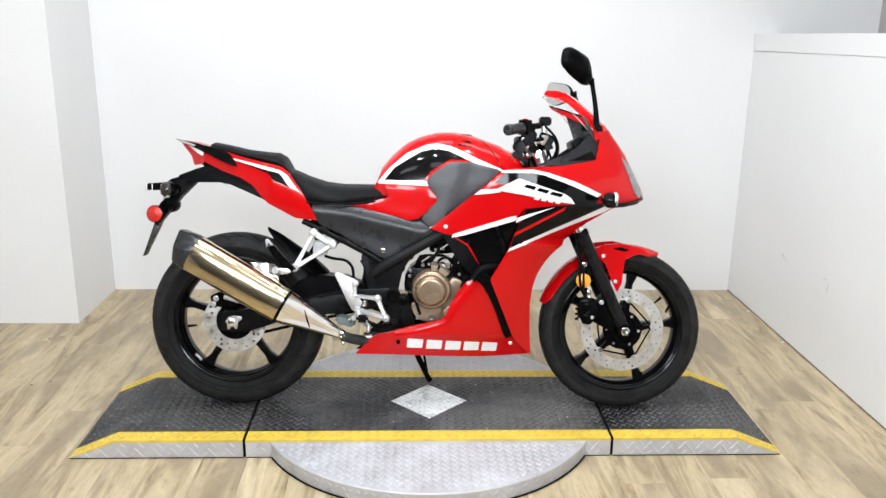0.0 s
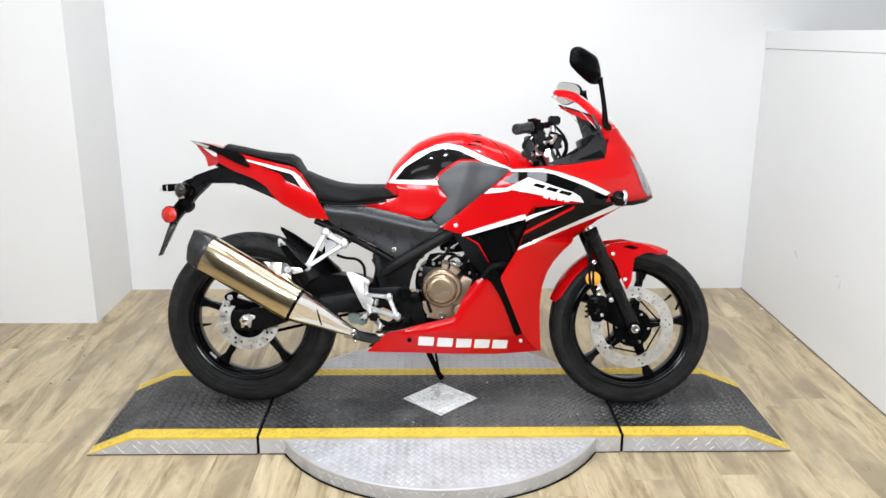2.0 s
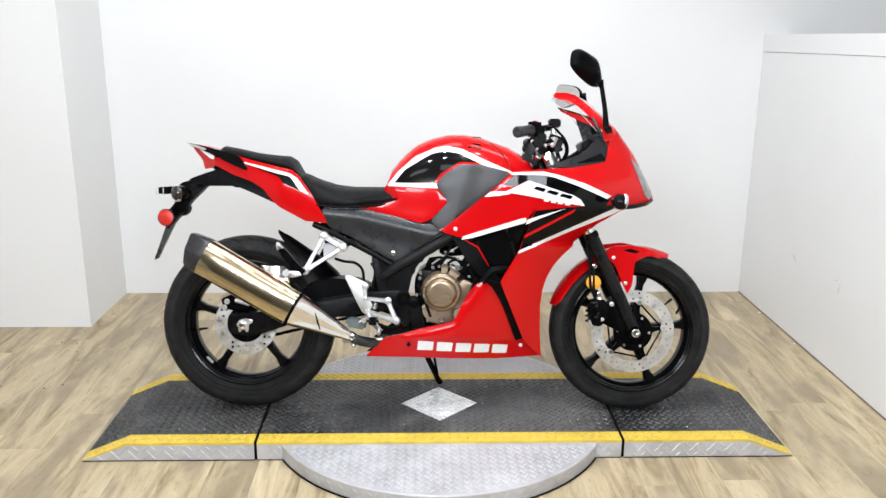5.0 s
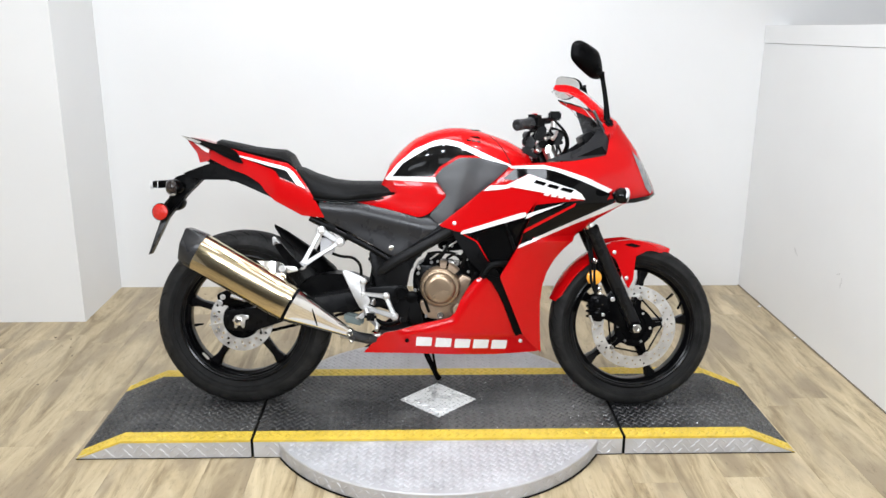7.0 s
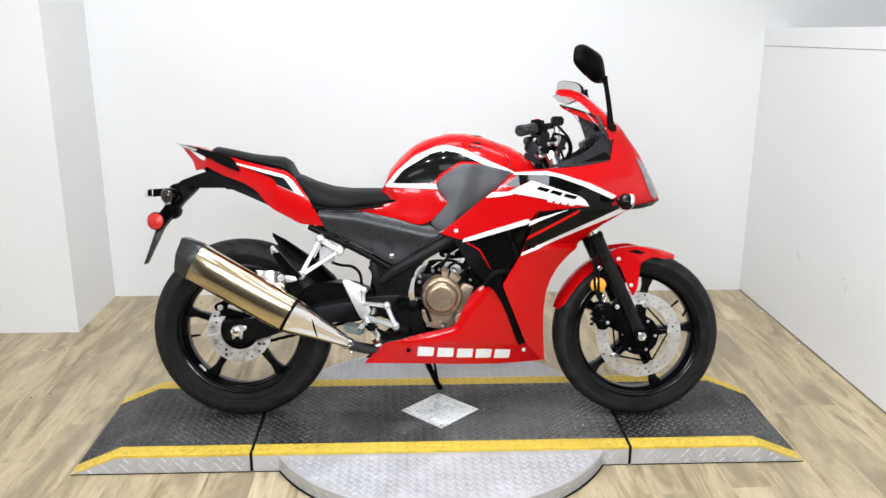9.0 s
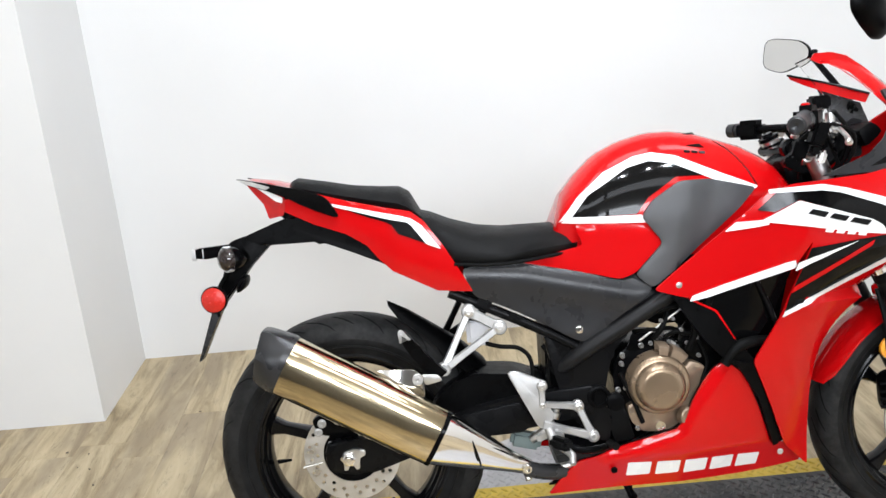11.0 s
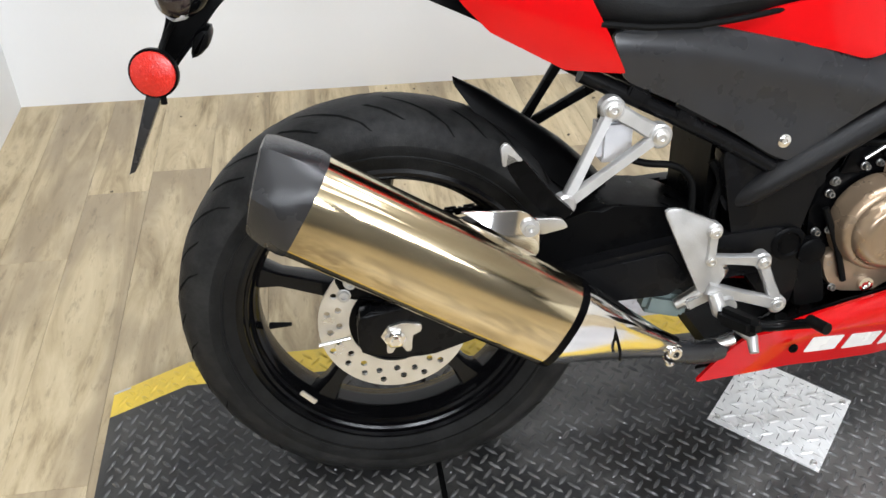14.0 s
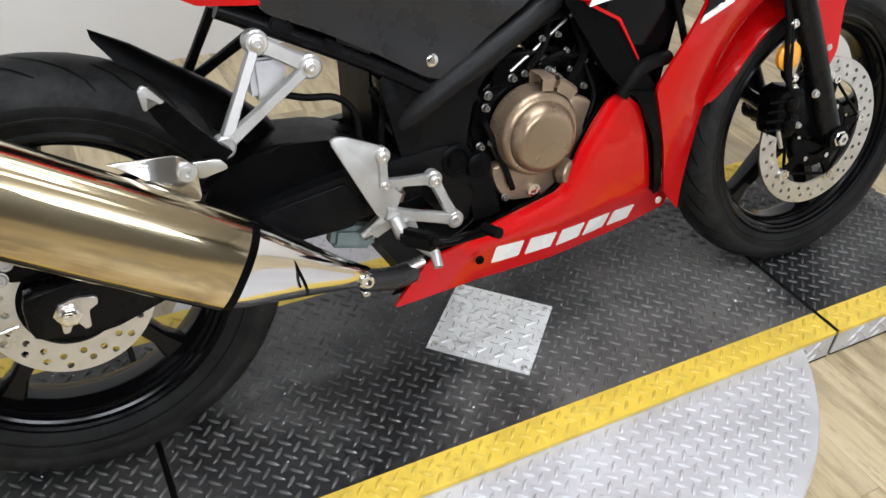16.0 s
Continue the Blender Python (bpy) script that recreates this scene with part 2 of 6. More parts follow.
M_LENS = mat("smoked_clear_lens", (0.20, 0.20, 0.205), 0.08, var=0.3, scale=40, coat=0.8)
M_GLASS = glass("clear_screen", (0.97, 0.97, 0.97), ior=1.12)
M_MIRROR = mat("mirror_glass", (0.86, 0.86, 0.86), 0.03, 1.0, var=0.01, rvar=0.01)
M_BOTTLE = mat("white_bottle_plastic", (0.66, 0.66, 0.68), 0.35, var=0.06, scale=30)
M_HOSEGREEN = mat("pale_green_plastic", (0.15, 0.19, 0.183), 0.35, var=0.1, scale=30)
M_PLATE = mat("black_checker_plate", (0.0135, 0.0135, 0.014), 0.38, 0.0, spec=0.38, var=0.3, scale=9, rvar=0.12, dirt=(0.080, 0.078, 0.074), dscale=2.6, damt=0.75, dr0=0.42, dr1=0.66, bump=0.2, bscale=250)
M_PLATE_MID = mat("dusty_checker_plate", (0.018, 0.018, 0.0184), 0.38, 0.0, spec=0.36, var=0.3, scale=9, rvar=0.12, dirt=(0.175, 0.167, 0.155), dscale=3.0, damt=0.75, dr0=0.43, dr1=0.70, bump=0.2, bscale=160)
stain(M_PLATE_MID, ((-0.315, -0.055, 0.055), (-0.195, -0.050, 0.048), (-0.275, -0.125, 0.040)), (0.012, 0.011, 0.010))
# Lugs lighter than the deck: wear, plus their glints put into the colour.
M_LUG = mat("worn_glinting_lug", (0.044, 0.044, 0.045), 0.24, 0.0, spec=0.6, var=0.35, scale=14, rvar=0.08, dirt=(0.16, 0.157, 0.15), dscale=5, damt=0.6, dr0=0.42, dr1=0.68)
M_YELLOW = mat("yellow_floor_paint", (0.70, 0.50, 0.06), 0.45, var=0.10, scale=14, dirt=(0.30, 0.22, 0.06), dscale=22, damt=0.55, bump=0.1, bscale=250)
M_COVERPLASTIC = mat("satin_grey_black_plastic", (0.0185, 0.0188, 0.0207), 0.31, spec=0.38, var=0.04, scale=18, bump=0.04, bscale=800)
M_SATINFRAME = mat("satin_frame_paint", (0.0065, 0.0065, 0.007), 0.42, spec=0.20, var=0.1, scale=15, bump=0.3, bscale=500)
M_YELLOWLUG = mat("worn_yellow_lug", (0.64, 0.455, 0.055), 0.36, var=0.2, scale=30, dirt=(0.20, 0.15, 0.05), dscale=30, damt=0.6)
M_TREAD = mat("aluminium_tread_plate", (0.535, 0.533, 0.546), 0.58, 0.42, var=0.12, scale=10, rvar=0.12, dirt=(0.36, 0.34, 0.335), dscale=4, damt=0.45)
M_COVERPLATE = mat("bare_aluminium_plate", (0.88, 0.88, 0.87), 0.29, 0.32, var=0.07, scale=12, rvar=0.08, dirt=(0.56, 0.54, 0.52), dscale=9, damt=0.35)
M_FORK = mat("satin_black_fork_paint", (0.0055, 0.0055, 0.0058), 0.30, spec=0.18, var=0.1, scale=20)
M_KNEE = mat("mid_grey_ribbed_plastic", (0.056, 0.057, 0.060), 0.36, spec=0.45, var=0.08, scale=18, bump=0.25, bscale=700)
M_GAPLINE = mat("gap_line_brown", (0.22, 0.185, 0.14), 0.7, var=0.3, scale=30)
M_SCUFF = mat("scuffed_paint", (0.66, 0.66, 0.65), 0.6, var=0.2, scale=60)
M_RUBBERSEAL = mat("black_rubber", (0.0035, 0.0035, 0.0035), 0.5, spec=0.07)

# ---------------------------------------------------------------- mesh helpers


def part(name, bm, material, parent=None, label="", smooth=38, kind=""):
    """Links a bmesh as one mesh object, under a thing or a part."""
    bmesh.ops.recalc_face_normals(bm, faces=bm.faces)
    me = bpy.data.meshes.new(name)
    bm.to_mesh(me)
    bm.free()
    me.materials.append(material)
    if smooth:
        me.shade_smooth()
        me.set_sharp_from_angle(angle=radians(smooth))
    ob = new(name, me)
    if parent:
        ob.parent = parent
    return tagged(ob, label, kind=kind)


def ipl(v, a, b):
    return float(np.interp(v, a, b))


def rounded(pts, r=0.01, n=3):
    """The closed outline with its corners rounded off."""
    out, k = [], len(pts)
    for i in range(k):
        p, a, c = Vector(pts[i]), Vector(pts[i - 1]), Vector(pts[(i + 1) % k])
        da, dc = a - p, c - p
        s = p + da.normalized() * min(r, da.length * 0.45)
        e = p + dc.normalized() * min(r, dc.length * 0.45)
        for j in range(n + 1):
            t = j / n
            out.append(tuple(s * (1 - t) ** 2 + p * 2 * t * (1 - t) + e * t * t))
    return out


def panel(name, pts, fn, material, parent, off=0.0, th=0.004, step=0.03, r=0.006, side=-1, label="", roll=0.0):
    """A thin body panel: an outline in x, z, laid on the curved flank y = side * fn(x, z), its rim rolled in."""
    bm = bmesh.new()
    out = rounded(pts, r) if r else pts
    bm.faces.new([bm.verts.new((x, 0, z)) for x, z in out])
    for ax in (0, 2):
        lo, hi = min(v.co[ax] for v in bm.verts), max(v.co[ax] for v in bm.verts)
        for k in range(int(lo / step), int(hi / step) + 2):
            co, no = Vector((0, 0, 0)), Vector((0, 0, 0))
            co[ax], no[ax] = k * step, 1
            if lo < k * step < hi:
                bmesh.ops.bisect_plane(bm, geom=bm.verts[:] + bm.edges[:] + bm.faces[:], dist=1e-5, plane_co=co, plane_no=no)
    for v in bm.verts:
        v.co.y = side * (fn(v.co.x, v.co.z) + off - (roll if v.is_boundary else 0))
    faces = bm.faces[:]
    ext = bmesh.ops.extrude_face_region(bm, geom=faces)
    for g in ext["geom"]:
        if isinstance(g, bmesh.types.BMVert):
            g.co.y -= side * th
    return part(name, bm, material, parent, label)


def prism_into(bm, pts, y0, y1, bevel=0.003, r=0.004):
    out = rounded(pts, r, 2) if r else pts
    a = [bm.verts.new((x, y0, z)) for x, z in out]
    b = [bm.verts.new((x, y1, z)) for x, z in out]
    n = len(out)
    f0, f1 = bm.faces.new(a), bm.faces.new(b[::-1])
    for i in range(n):
        bm.faces.new((a[i], b[i], b[(i + 1) % n], a[(i + 1) % n]))
    if bevel:
        bmesh.ops.bevel(bm, geom=list(f0.edges) + list(f1.edges), offset=bevel, segments=2, affect="EDGES", profile=0.6)
    return bm


def prism(name, pts, y0, y1, material, parent, bevel=0.003, r=0.004, label=""):
    return part(name, prism_into(bmesh.new(), pts, y0, y1, bevel, r), material, parent, label)


def box_into(bm, c, s, bevel=0.004, m=None):
    g = bmesh.ops.create_cube(bm, size=1.0)
    vs = g["verts"]
    for v in vs:
        v.co = Vector((v.co.x * s[0], v.co.y * s[1], v.co.z * s[2]))
        if m:
            v.co = m @ v.co
        v.co += Vector(c)
    if bevel:
        es = {e for v in vs for e in v.link_edges}
        bmesh.ops.bevel(bm, geom=list(es), offset=bevel, segments=2, affect="EDGES")
    return bm


def loft_into(bm, rings, cap=True, closed=True):
    vs = [[bm.verts.new(p) for p in ring] for ring in rings]
    n = len(vs[0])
    for a, b in zip(vs, vs[1:]):
        for i in range(n if closed else n - 1):
            j = (i + 1) % n
            bm.faces.new((a[i], a[j], b[j], b[i]))
    if cap and closed:
        bm.faces.new(vs[0][::-1])
        bm.faces.new(vs[-1])
    return bm


def loft(name, rings, material, parent, cap=True, closed=True, label="", smooth=38):
    return part(name, loft_into(bmesh.new(), rings, cap, closed), material, parent, label, smooth)


def frame_of(d):
    d = Vector(d).normalized()
    up = Vector((0, 0, 1)) if abs(d.z) < 0.9 else Vector((0, 1, 0))
    s = d.cross(up).normalized()
    return d, s, s.cross(d)


def tube_into(bm, pts, rad, n=10, flat=1.0, spread=0):
    """A round bar along points, its radius one number or one for each point."""
    P = [Vector(p) for p in pts]
    if spread and len(P) > 2:
        Q = []
        for i in range(len(P) - 1):
            p0, p1, p2, p3 = P[max(i - 1, 0)], P[i], P[i + 1], P[min(i + 2, len(P) - 1)]
            for k in range(spread):
                t = k / spread
                Q.append(0.5 * (2 * p1 + (p2 - p0) * t + (2 * p0 - 5 * p1 + 4 * p2 - p3) * t * t + (3 * p1 - p0 - 3 * p2 + p3) * t ** 3))
        Q.append(P[-1])
        rad = [rad] * len(Q) if not isinstance(rad, (list, tuple)) else [ipl(i / (len(Q) - 1) * (len(rad) - 1), range(len(rad)), rad) for i in range(len(Q))]
        P = Q
    if not isinstance(rad, (list, tuple)):
        rad = [rad] * len(P)
    rings, s = [], None
    for i, p in enumerate(P):
        d = (P[min(i + 1, len(P) - 1)] - P[max(i - 1, 0)]).normalized()
        if s is None:
            _, s, _ = frame_of(d)
        s = (s - d * s.dot(d)).normalized()
        u = s.cross(d)
        rings.append([p + (s * math.cos(a) * flat + u * math.sin(a)) * rad[i] for a in (2 * math.pi * k / n for k in range(n))])
    return loft_into(bm, rings)


def tube(name, pts, rad, material, parent, n=10, flat=1.0, spread=0, label=""):
    return part(name, tube_into(bmesh.new(), pts, rad, n, flat, spread), material, parent, label)


def lathe_into(bm, c, axis, prof, n=32, full=True, a0=0.0, a1=6.2832):
    """Turns a profile of (along, radius) round an axis through c."""
    d, s, u = frame_of(axis)
    c = Vector(c)
    steps = n if full else n + 1
    rings = []
    for k in range(steps):
        a = a0 + (a1 - a0) * k / n
        e = s * math.cos(a) + u * math.sin(a)
        rings.append([c + d * h + e * max(r, 1e-4) for h, r in prof])
    vs = [[bm.verts.new(p) for p in ring] for ring in rings]
    for k in range(n):
        a, b = vs[k], vs[(k + 1) % steps]
        for i in range(len(prof) - 1):
            bm.faces.new((a[i], a[i + 1], b[i + 1], b[i]))
    return bm


def lathe(name, c, axis, prof, material, parent, n=32, label=""):
    return part(name, lathe_into(bmesh.new(), c, axis, prof, n), material, parent, label)


def bolt(c, parent, r=0.008, h=0.006, material=None, axis=(0, -1, 0), name="bolt"):
    """A socket-head bolt with a washer and a hollow."""
    return lathe(name, c, axis, [(0, 0), (0, r * 1.25), (h * 0.25, r * 1.25), (h * 0.3, r), (h * 0.85, r), (h, r * 0.85), (h, r * 0.5), (h * 0.5, r * 0.45), (h * 0.5, 0)], material or M_STEEL, parent, 14)


# ---------------------------------------------------------------- the room
def slab(name, lo, hi, material, parent=None, label="", category="", bevel=0.0):
    bm = bmesh.new()
    c = [(a + b) / 2 for a, b in zip(lo, hi)]
    box_into(bm, c, [b - a for a, b in zip(lo, hi)], bevel)
    ob = part(name, bm, material, parent, smooth=0)
    return tagged(ob, label, category, kind="" if parent else "structure")


YB, XL, XR, YP = 1.495, -1.640, 1.672, 0.985
floor = slab("floor", (-3.6, -4.6, -0.12), (3.4, YB + 0.12, -0.004), M_UNDER, label="pale weathered oak vinyl plank floor", category="floor")
slab("wall_back", (XL - 0.1, YB, 0), (2.6, YB + 0.12, 2.7), M_WALL, label="plain white painted back wall", category="wall")
slab("wall_recess", (XL - 0.12, YP + 0.12, 0), (XL, YB, 2.7), M_WALL, label="short white painted return wall", category="wall")
slab("wall_pillar", (-3.6, YP, 0), (XL, YP + 0.12, 2.7), M_WALL, label="white painted wall face beside the recess", category="wall")
slab("wall_left", (-3.72, -4.6, 0), (-3.6, YP + 0.12, 2.7), M_WALL, label="plain white side wall", category="wall")
# Unseen wall, kept dark to cut fill and deepen reflections on the bike.
slab("wall_front", (-3.72, -4.72, 0), (2.72, -4.6, 2.7), M_DARKWALL, label="unseen front wall, kept dark to hold back fill light and reflections", category="wall")
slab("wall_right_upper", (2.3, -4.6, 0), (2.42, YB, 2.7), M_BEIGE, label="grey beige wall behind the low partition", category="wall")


def sloped_slab(name, x0, x1, y0, y1, lo, hi, material, label, category):
    """A wall or board whose top rises a little towards the front of the room."""
    bm = bmesh.new()
    rings = [[(x0, y, lo(y)), (x1, y, lo(y)), (x1, y, hi(y)), (x0, y, hi(y))] for y in (y0, y1)]
    loft_into(bm, rings)
    return tagged(part(name, bm, material, smooth=0), label, category, kind="structure")


RISE = 0.0265
partition = sloped_slab("wall_right", XR, XR + 0.10, -4.6, YB - 0.002, lambda y: 0, lambda y: 1.276 + RISE * (1.57 - y), M_WALL, "low white painted partition wall", "wall")
sloped_slab("trim", XR - 0.003, XR + 0.115, -4.6, YB - 0.002, lambda y: 1.278 + RISE * (1.57 - y), lambda y: 1.362 + RISE * (1.57 - y), M_WALL, "white painted cap board on the partition", "trim")
# Brown strip standing in for the dark gap between partition and floor.
slab("foot_gap_line", (XR - 0.004, -4.6, 0.0005), (XR - 0.0005, YB - 0.004, 0.006), M_GAPLINE, label="thin brown strip drawn for the dark gap along the foot of the partition", category="edge strip")
for sy, sz, sl, st in ((0.873, 0.374, 0.030, 35), (0.440, 0.361, 0.024, 100), (0.470, 0.391, 0.016, 160)):
    bm = bmesh.new()
    scuff_rng = random.Random(int(sl * 1000))
    e = Vector((0, math.cos(radians(st)), math.sin(radians(st))))
    f = Vector((0, -e.z, e.y))
    ring = [Vector((XR - 0.0006, sy, sz)) + e * (sl * math.cos(q / 14 * 6.2832)) + f * (sl * 0.28 * math.sin(q / 14 * 6.2832) * scuff_rng.uniform(0.5, 1.2)) for q in range(14)]
    bm.faces.new([bm.verts.new(p) for p in ring])
    part("scuff_mark", bm, M_SCUFF, partition, "faint grey scuff on the paint", smooth=0)
slab("ceiling", (-3.72, -4.72, 2.70), (2.72, YB + 0.12, 2.82), M_CEIL, label="plain white ceiling", category="ceiling")

# ---------------------------------------------------------------- the platform
PH, PY0, PY1, PXL, PXR, FLX, JX = 0.067, -0.288, 0.275, -1.200, 1.207, 1.050, 0.620
STRIPE = 0.061


def top_z(x):
    """The platform's top: flat, with a ramp down to the floor at either end."""
    return ipl(x, (PXL, -FLX, FLX, PXR), (0.004, PH, PH, 0.004))


def lugs_mesh(name, spots, material, parent, length=0.0275, wide=0.0082, high=0.0042):
    """Raised lens-shaped lugs of checker plate: each a place, a normal and a turn."""
    verts, faces = [], []
    for p, no, turn in spots:
        no = Vector(no)
        e = (Vector((math.cos(turn), math.sin(turn), 0)))
        e = (e - no * e.dot(no)).normalized()
        f = no.cross(e)
        k = len(verts)
        p = Vector(p)
        hl, hw = length / 2, wide / 2
        for a, b, h in ((-hl, 0, 0), (-hl * 0.45, -hw * 0.8, 0), (hl * 0.45, -hw * 0.8, 0), (hl, 0, 0), (hl * 0.45, hw * 0.8, 0), (-hl * 0.45, hw * 0.8, 0), (-hl * 0.55, 0, high), (hl * 0.55, 0, high)):
            verts.append(p + e * a + f * b + no * h)
        for q in ((0, 1, 6), (1, 2, 7, 6), (2, 3, 7), (3, 4, 7), (4, 5, 6, 7), (5, 0, 6)):
            faces.append([k + i for i in q])
    me = bpy.data.meshes.new(name)
    me.from_pydata([tuple(v) for v in verts], [], faces)
    me.materials.append(material)
    me.shade_smooth()
    ob = new(name, me)
    ob.parent = parent
    return tagged(ob, kind="stuff")


PITCH, HALF = 0.0262, 0.0151


def lattice(x0, x1, y0, y1, zf, keep=None):
    """Checker plate: two lugs at right angles to each other in every square, one on its corner and one in its middle."""
    out = []
    for i in range(math.ceil(x0 / HALF), math.floor(x1 / HALF) + 1):
        for j in range(math.ceil(y0 / HALF), math.floor(y1 / HALF) + 1):
            if (i + j) % 2:
                continue
            x, y = i * HALF, j * HALF
            if keep and not keep(x, y):
                continue
            z = zf(x)
            sl = (zf(x + 0.001) - zf(x - 0.001)) / 0.002
            out.append(((x, y, z), Vector((-sl, 0, 1)).normalized(), radians(-44 if i % 2 else 46)))
    return out


def platform_section(name, x0, x1, label, plate):
    thing = tagged(new(name), label, "ramp", "platform sections")
    thing.location = ((x0 + x1) / 2, 0, 0)
    bx = thing.location.x
    xs = [x0] + [v for v in (-FLX, FLX) if x0 < v < x1] + [x1]
    for nm, ya, yb, m, dz in (("deck", PY0 + STRIPE, PY1 - STRIPE, plate, 0), ("yellow_stripe", PY0, PY0 + STRIPE, M_YELLOW, 0), ("yellow_stripe", PY1 - STRIPE, PY1, M_YELLOW, 0)):
        bm = bmesh.new()
        rings = [[(x - bx, ya, top_z(x)), (x - bx, yb, top_z(x)), (x - bx, yb, max(top_z(x) - 0.008, 0.001)), (x - bx, ya, max(top_z(x) - 0.008, 0.001))] for x in xs]
        part(nm, loft_into(bm, rings), m, thing, smooth=15, label="chipped yellow safety stripe" if nm != "deck" else "")
        spots = [((p[0] - bx, p[1], p[2]), no, tn) for p, no, tn in lattice(x0 + 0.008, x1 - 0.008, ya + 0.004, yb - 0.004, top_z)]
        lugs_mesh("raised_tread", spots, M_LUG if nm == "deck" else M_YELLOWLUG, thing)
    for ya, yb, sgn in ((PY0 + 0.001, PY0 + 0.005, -1), (PY1 - 0.005, PY1 - 0.001, 1)):
        bm = bmesh.new()
        # Black strip drawing the shadow line where the skirt meets the floor.
        foot = [[(x - bx, ya - 0.001, 0.0008), (x - bx, yb + 0.001, 0.0008), (x - bx, yb + 0.001, min(0.0032, top_z(x))), (x - bx, ya - 0.001, min(0.0032, top_z(x)))] for x in xs]
        part("shadow_strip", loft_into(bmesh.new(), foot), M_RUBBERSEAL, thing, "black strip standing for the shadow line under the skirt", smooth=15)
        rings = [[(x - bx, ya, 0.0035), (x - bx, yb, 0.0035), (x - bx, yb, max(top_z(x) - 0.0085, 0.0065)), (x - bx, ya, max(top_z(x) - 0.0085, 0.0065))] for x in xs]
        part("side_skirt", loft_into(bm, rings), M_TREAD, thing, "aluminium tread plate skirt", smooth=15)
        spots = []
        ye = ya if sgn < 0 else yb
        for i in range(math.ceil((x0 + 0.022) / 0.030), math.floor((x1 - 0.022) / 0.030) + 1):
            for j in range(3):
                x, z = (i + 0.5 * (j % 2)) * 0.030, 0.013 + 0.017 * j
                if z < top_z(x) - 0.014:
                    spots.append((x - bx, ye, z, (i + j) % 2))
        bm = bmesh.new()
        for x, y, z, k in spots:
            a = radians(40 if k else 140)
            e = Vector((math.cos(a), 0, math.sin(a)))
            f = Vector((-e.z, 0, e.x))
            p = Vector((x, y, z))
            o = Vector((0, sgn * 0.0028, 0))
            v = [bm.verts.new(p + e * q * 0.0125 + f * s * 0.0028) for q, s in ((-1, 0), (-0.4, -1), (0.4, -1), (1, 0), (0.4, 1), (-0.4, 1))]
            w = [bm.verts.new(p + e * q * 0.0065 + o) for q in (-1, 1)]
            for q in ((v[0], v[1], w[0]), (v[1], v[2], w[1], w[0]), (v[2], v[3], w[1]), (v[3], v[4], w[1]), (v[4], v[5], w[0], w[1]), (v[5], v[0], w[0])):
                bm.faces.new(q)
        part("skirt_tread", bm, M_TREAD, thing, kind="stuff")
    return thing


GAP = 0.005
platform_section("ramp_section", PXL, -JX - GAP, "black checker plate ramp with yellow edge stripes, under the rear wheel", M_PLATE)
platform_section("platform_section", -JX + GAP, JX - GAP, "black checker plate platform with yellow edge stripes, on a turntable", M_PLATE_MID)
platform_section("ramp_section", JX + GAP, PXR, "black checker plate ramp with yellow edge stripes, under the front wheel", M_PLATE)
for sx in (-1, 1):
    bm = bmesh.new()
    rows = 40
    wob = random.Random(7 + sx)
    rings = []
    for k in range(rows + 1):
        y = (PY0 + 0.004) + (PY1 - PY0 - 0.008) * k / rows - (PY0 + PY1) / 2
        a, b, top = 0.0046 + wob.random() * 0.0012, 0.0046 + wob.random() * 0.0012, 0.0365 + wob.random() * 0.0022
        rings.append([(-a, y, -0.0275), (b, y, -0.0275), (b, y, top - 0.002), (b * 0.3, y, top), (-a * 0.5, y, top - 0.0008), (-a, y, top - 0.003)])
    loft_into(bm, rings)
    ob = part("joint_seal", bm, M_RUBBERSEAL)
    ob.location = (sx * JX, (PY0 + PY1) / 2, 0.0305)
    tagged(ob, "black rubber strip between two platform sections", "seal", "platform seals")

# the turntable disc, half covered by the platform
turntable = tagged(new("turntable"), "round aluminium tread plate turntable under the platform", "turntable")
RD, ZD = 0.605, 0.056
# Black ring drawing the shadow line where the disc meets the floor.
lathe("shadow_ring", (0, 0, 0), (0, 0, 1), [(0.0008, 0.3), (0.0008, RD + 0.001), (0.0035, RD + 0.001), (0.0035, 0.3)], M_RUBBERSEAL, turntable, 96, "black ring standing for the shadow line under the disc")
lathe("disc", (0, 0, 0), (0, 0, 1), [(0.004, 0), (0.004, RD - 0.004), (ZD - 0.004, RD), (ZD, RD - 0.003), (ZD, 0)], M_TREAD, turntable, 96)
lugs_mesh("raised_tread", lattice(-RD, RD, -RD, RD, lambda x: ZD, lambda x, y: x * x + y * y < (RD - 0.016) ** 2 and (y < PY0 - 0.012 or y > PY1 + 0.012)), M_TREAD, turntable)
bm = bmesh.new()
n = 150
for i in range(n):
    for j in range(2):
        a0 = 2 * math.pi * (i + 0.5 * j) / n
        if abs(math.sin(a0)) * RD < 0.27:
            continue
        t, o = Vector((-math.sin(a0), math.cos(a0), 0)), Vector((math.cos(a0), math.sin(a0), 0))
        e = (t * (1 if (i + j) % 2 else -1) + Vector((0, 0, 0.8))).normalized()
        f = e.cross(o)
        p = o * (RD - 0.0005) + Vector((0, 0, 0.017 + 0.020 * j))
        v = [bm.verts.new(p + e * q * 0.010 + f * s * 0.003) for q, s in ((-1, 0), (-0.4, -1), (0.4, -1), (1, 0), (0.4, 1), (-0.4, 1))]
        w = [bm.verts.new(p + e * q * 0.005 + o * 0.002) for q in (-1, 1)]
        for q in ((v[0], v[1], w[0]), (v[1], v[2], w[1], w[0]), (v[2], v[3], w[1]), (v[3], v[4], w[1]), (v[4], v[5], w[0], w[1]), (v[5], v[0], w[0])):
            bm.faces.new(q)
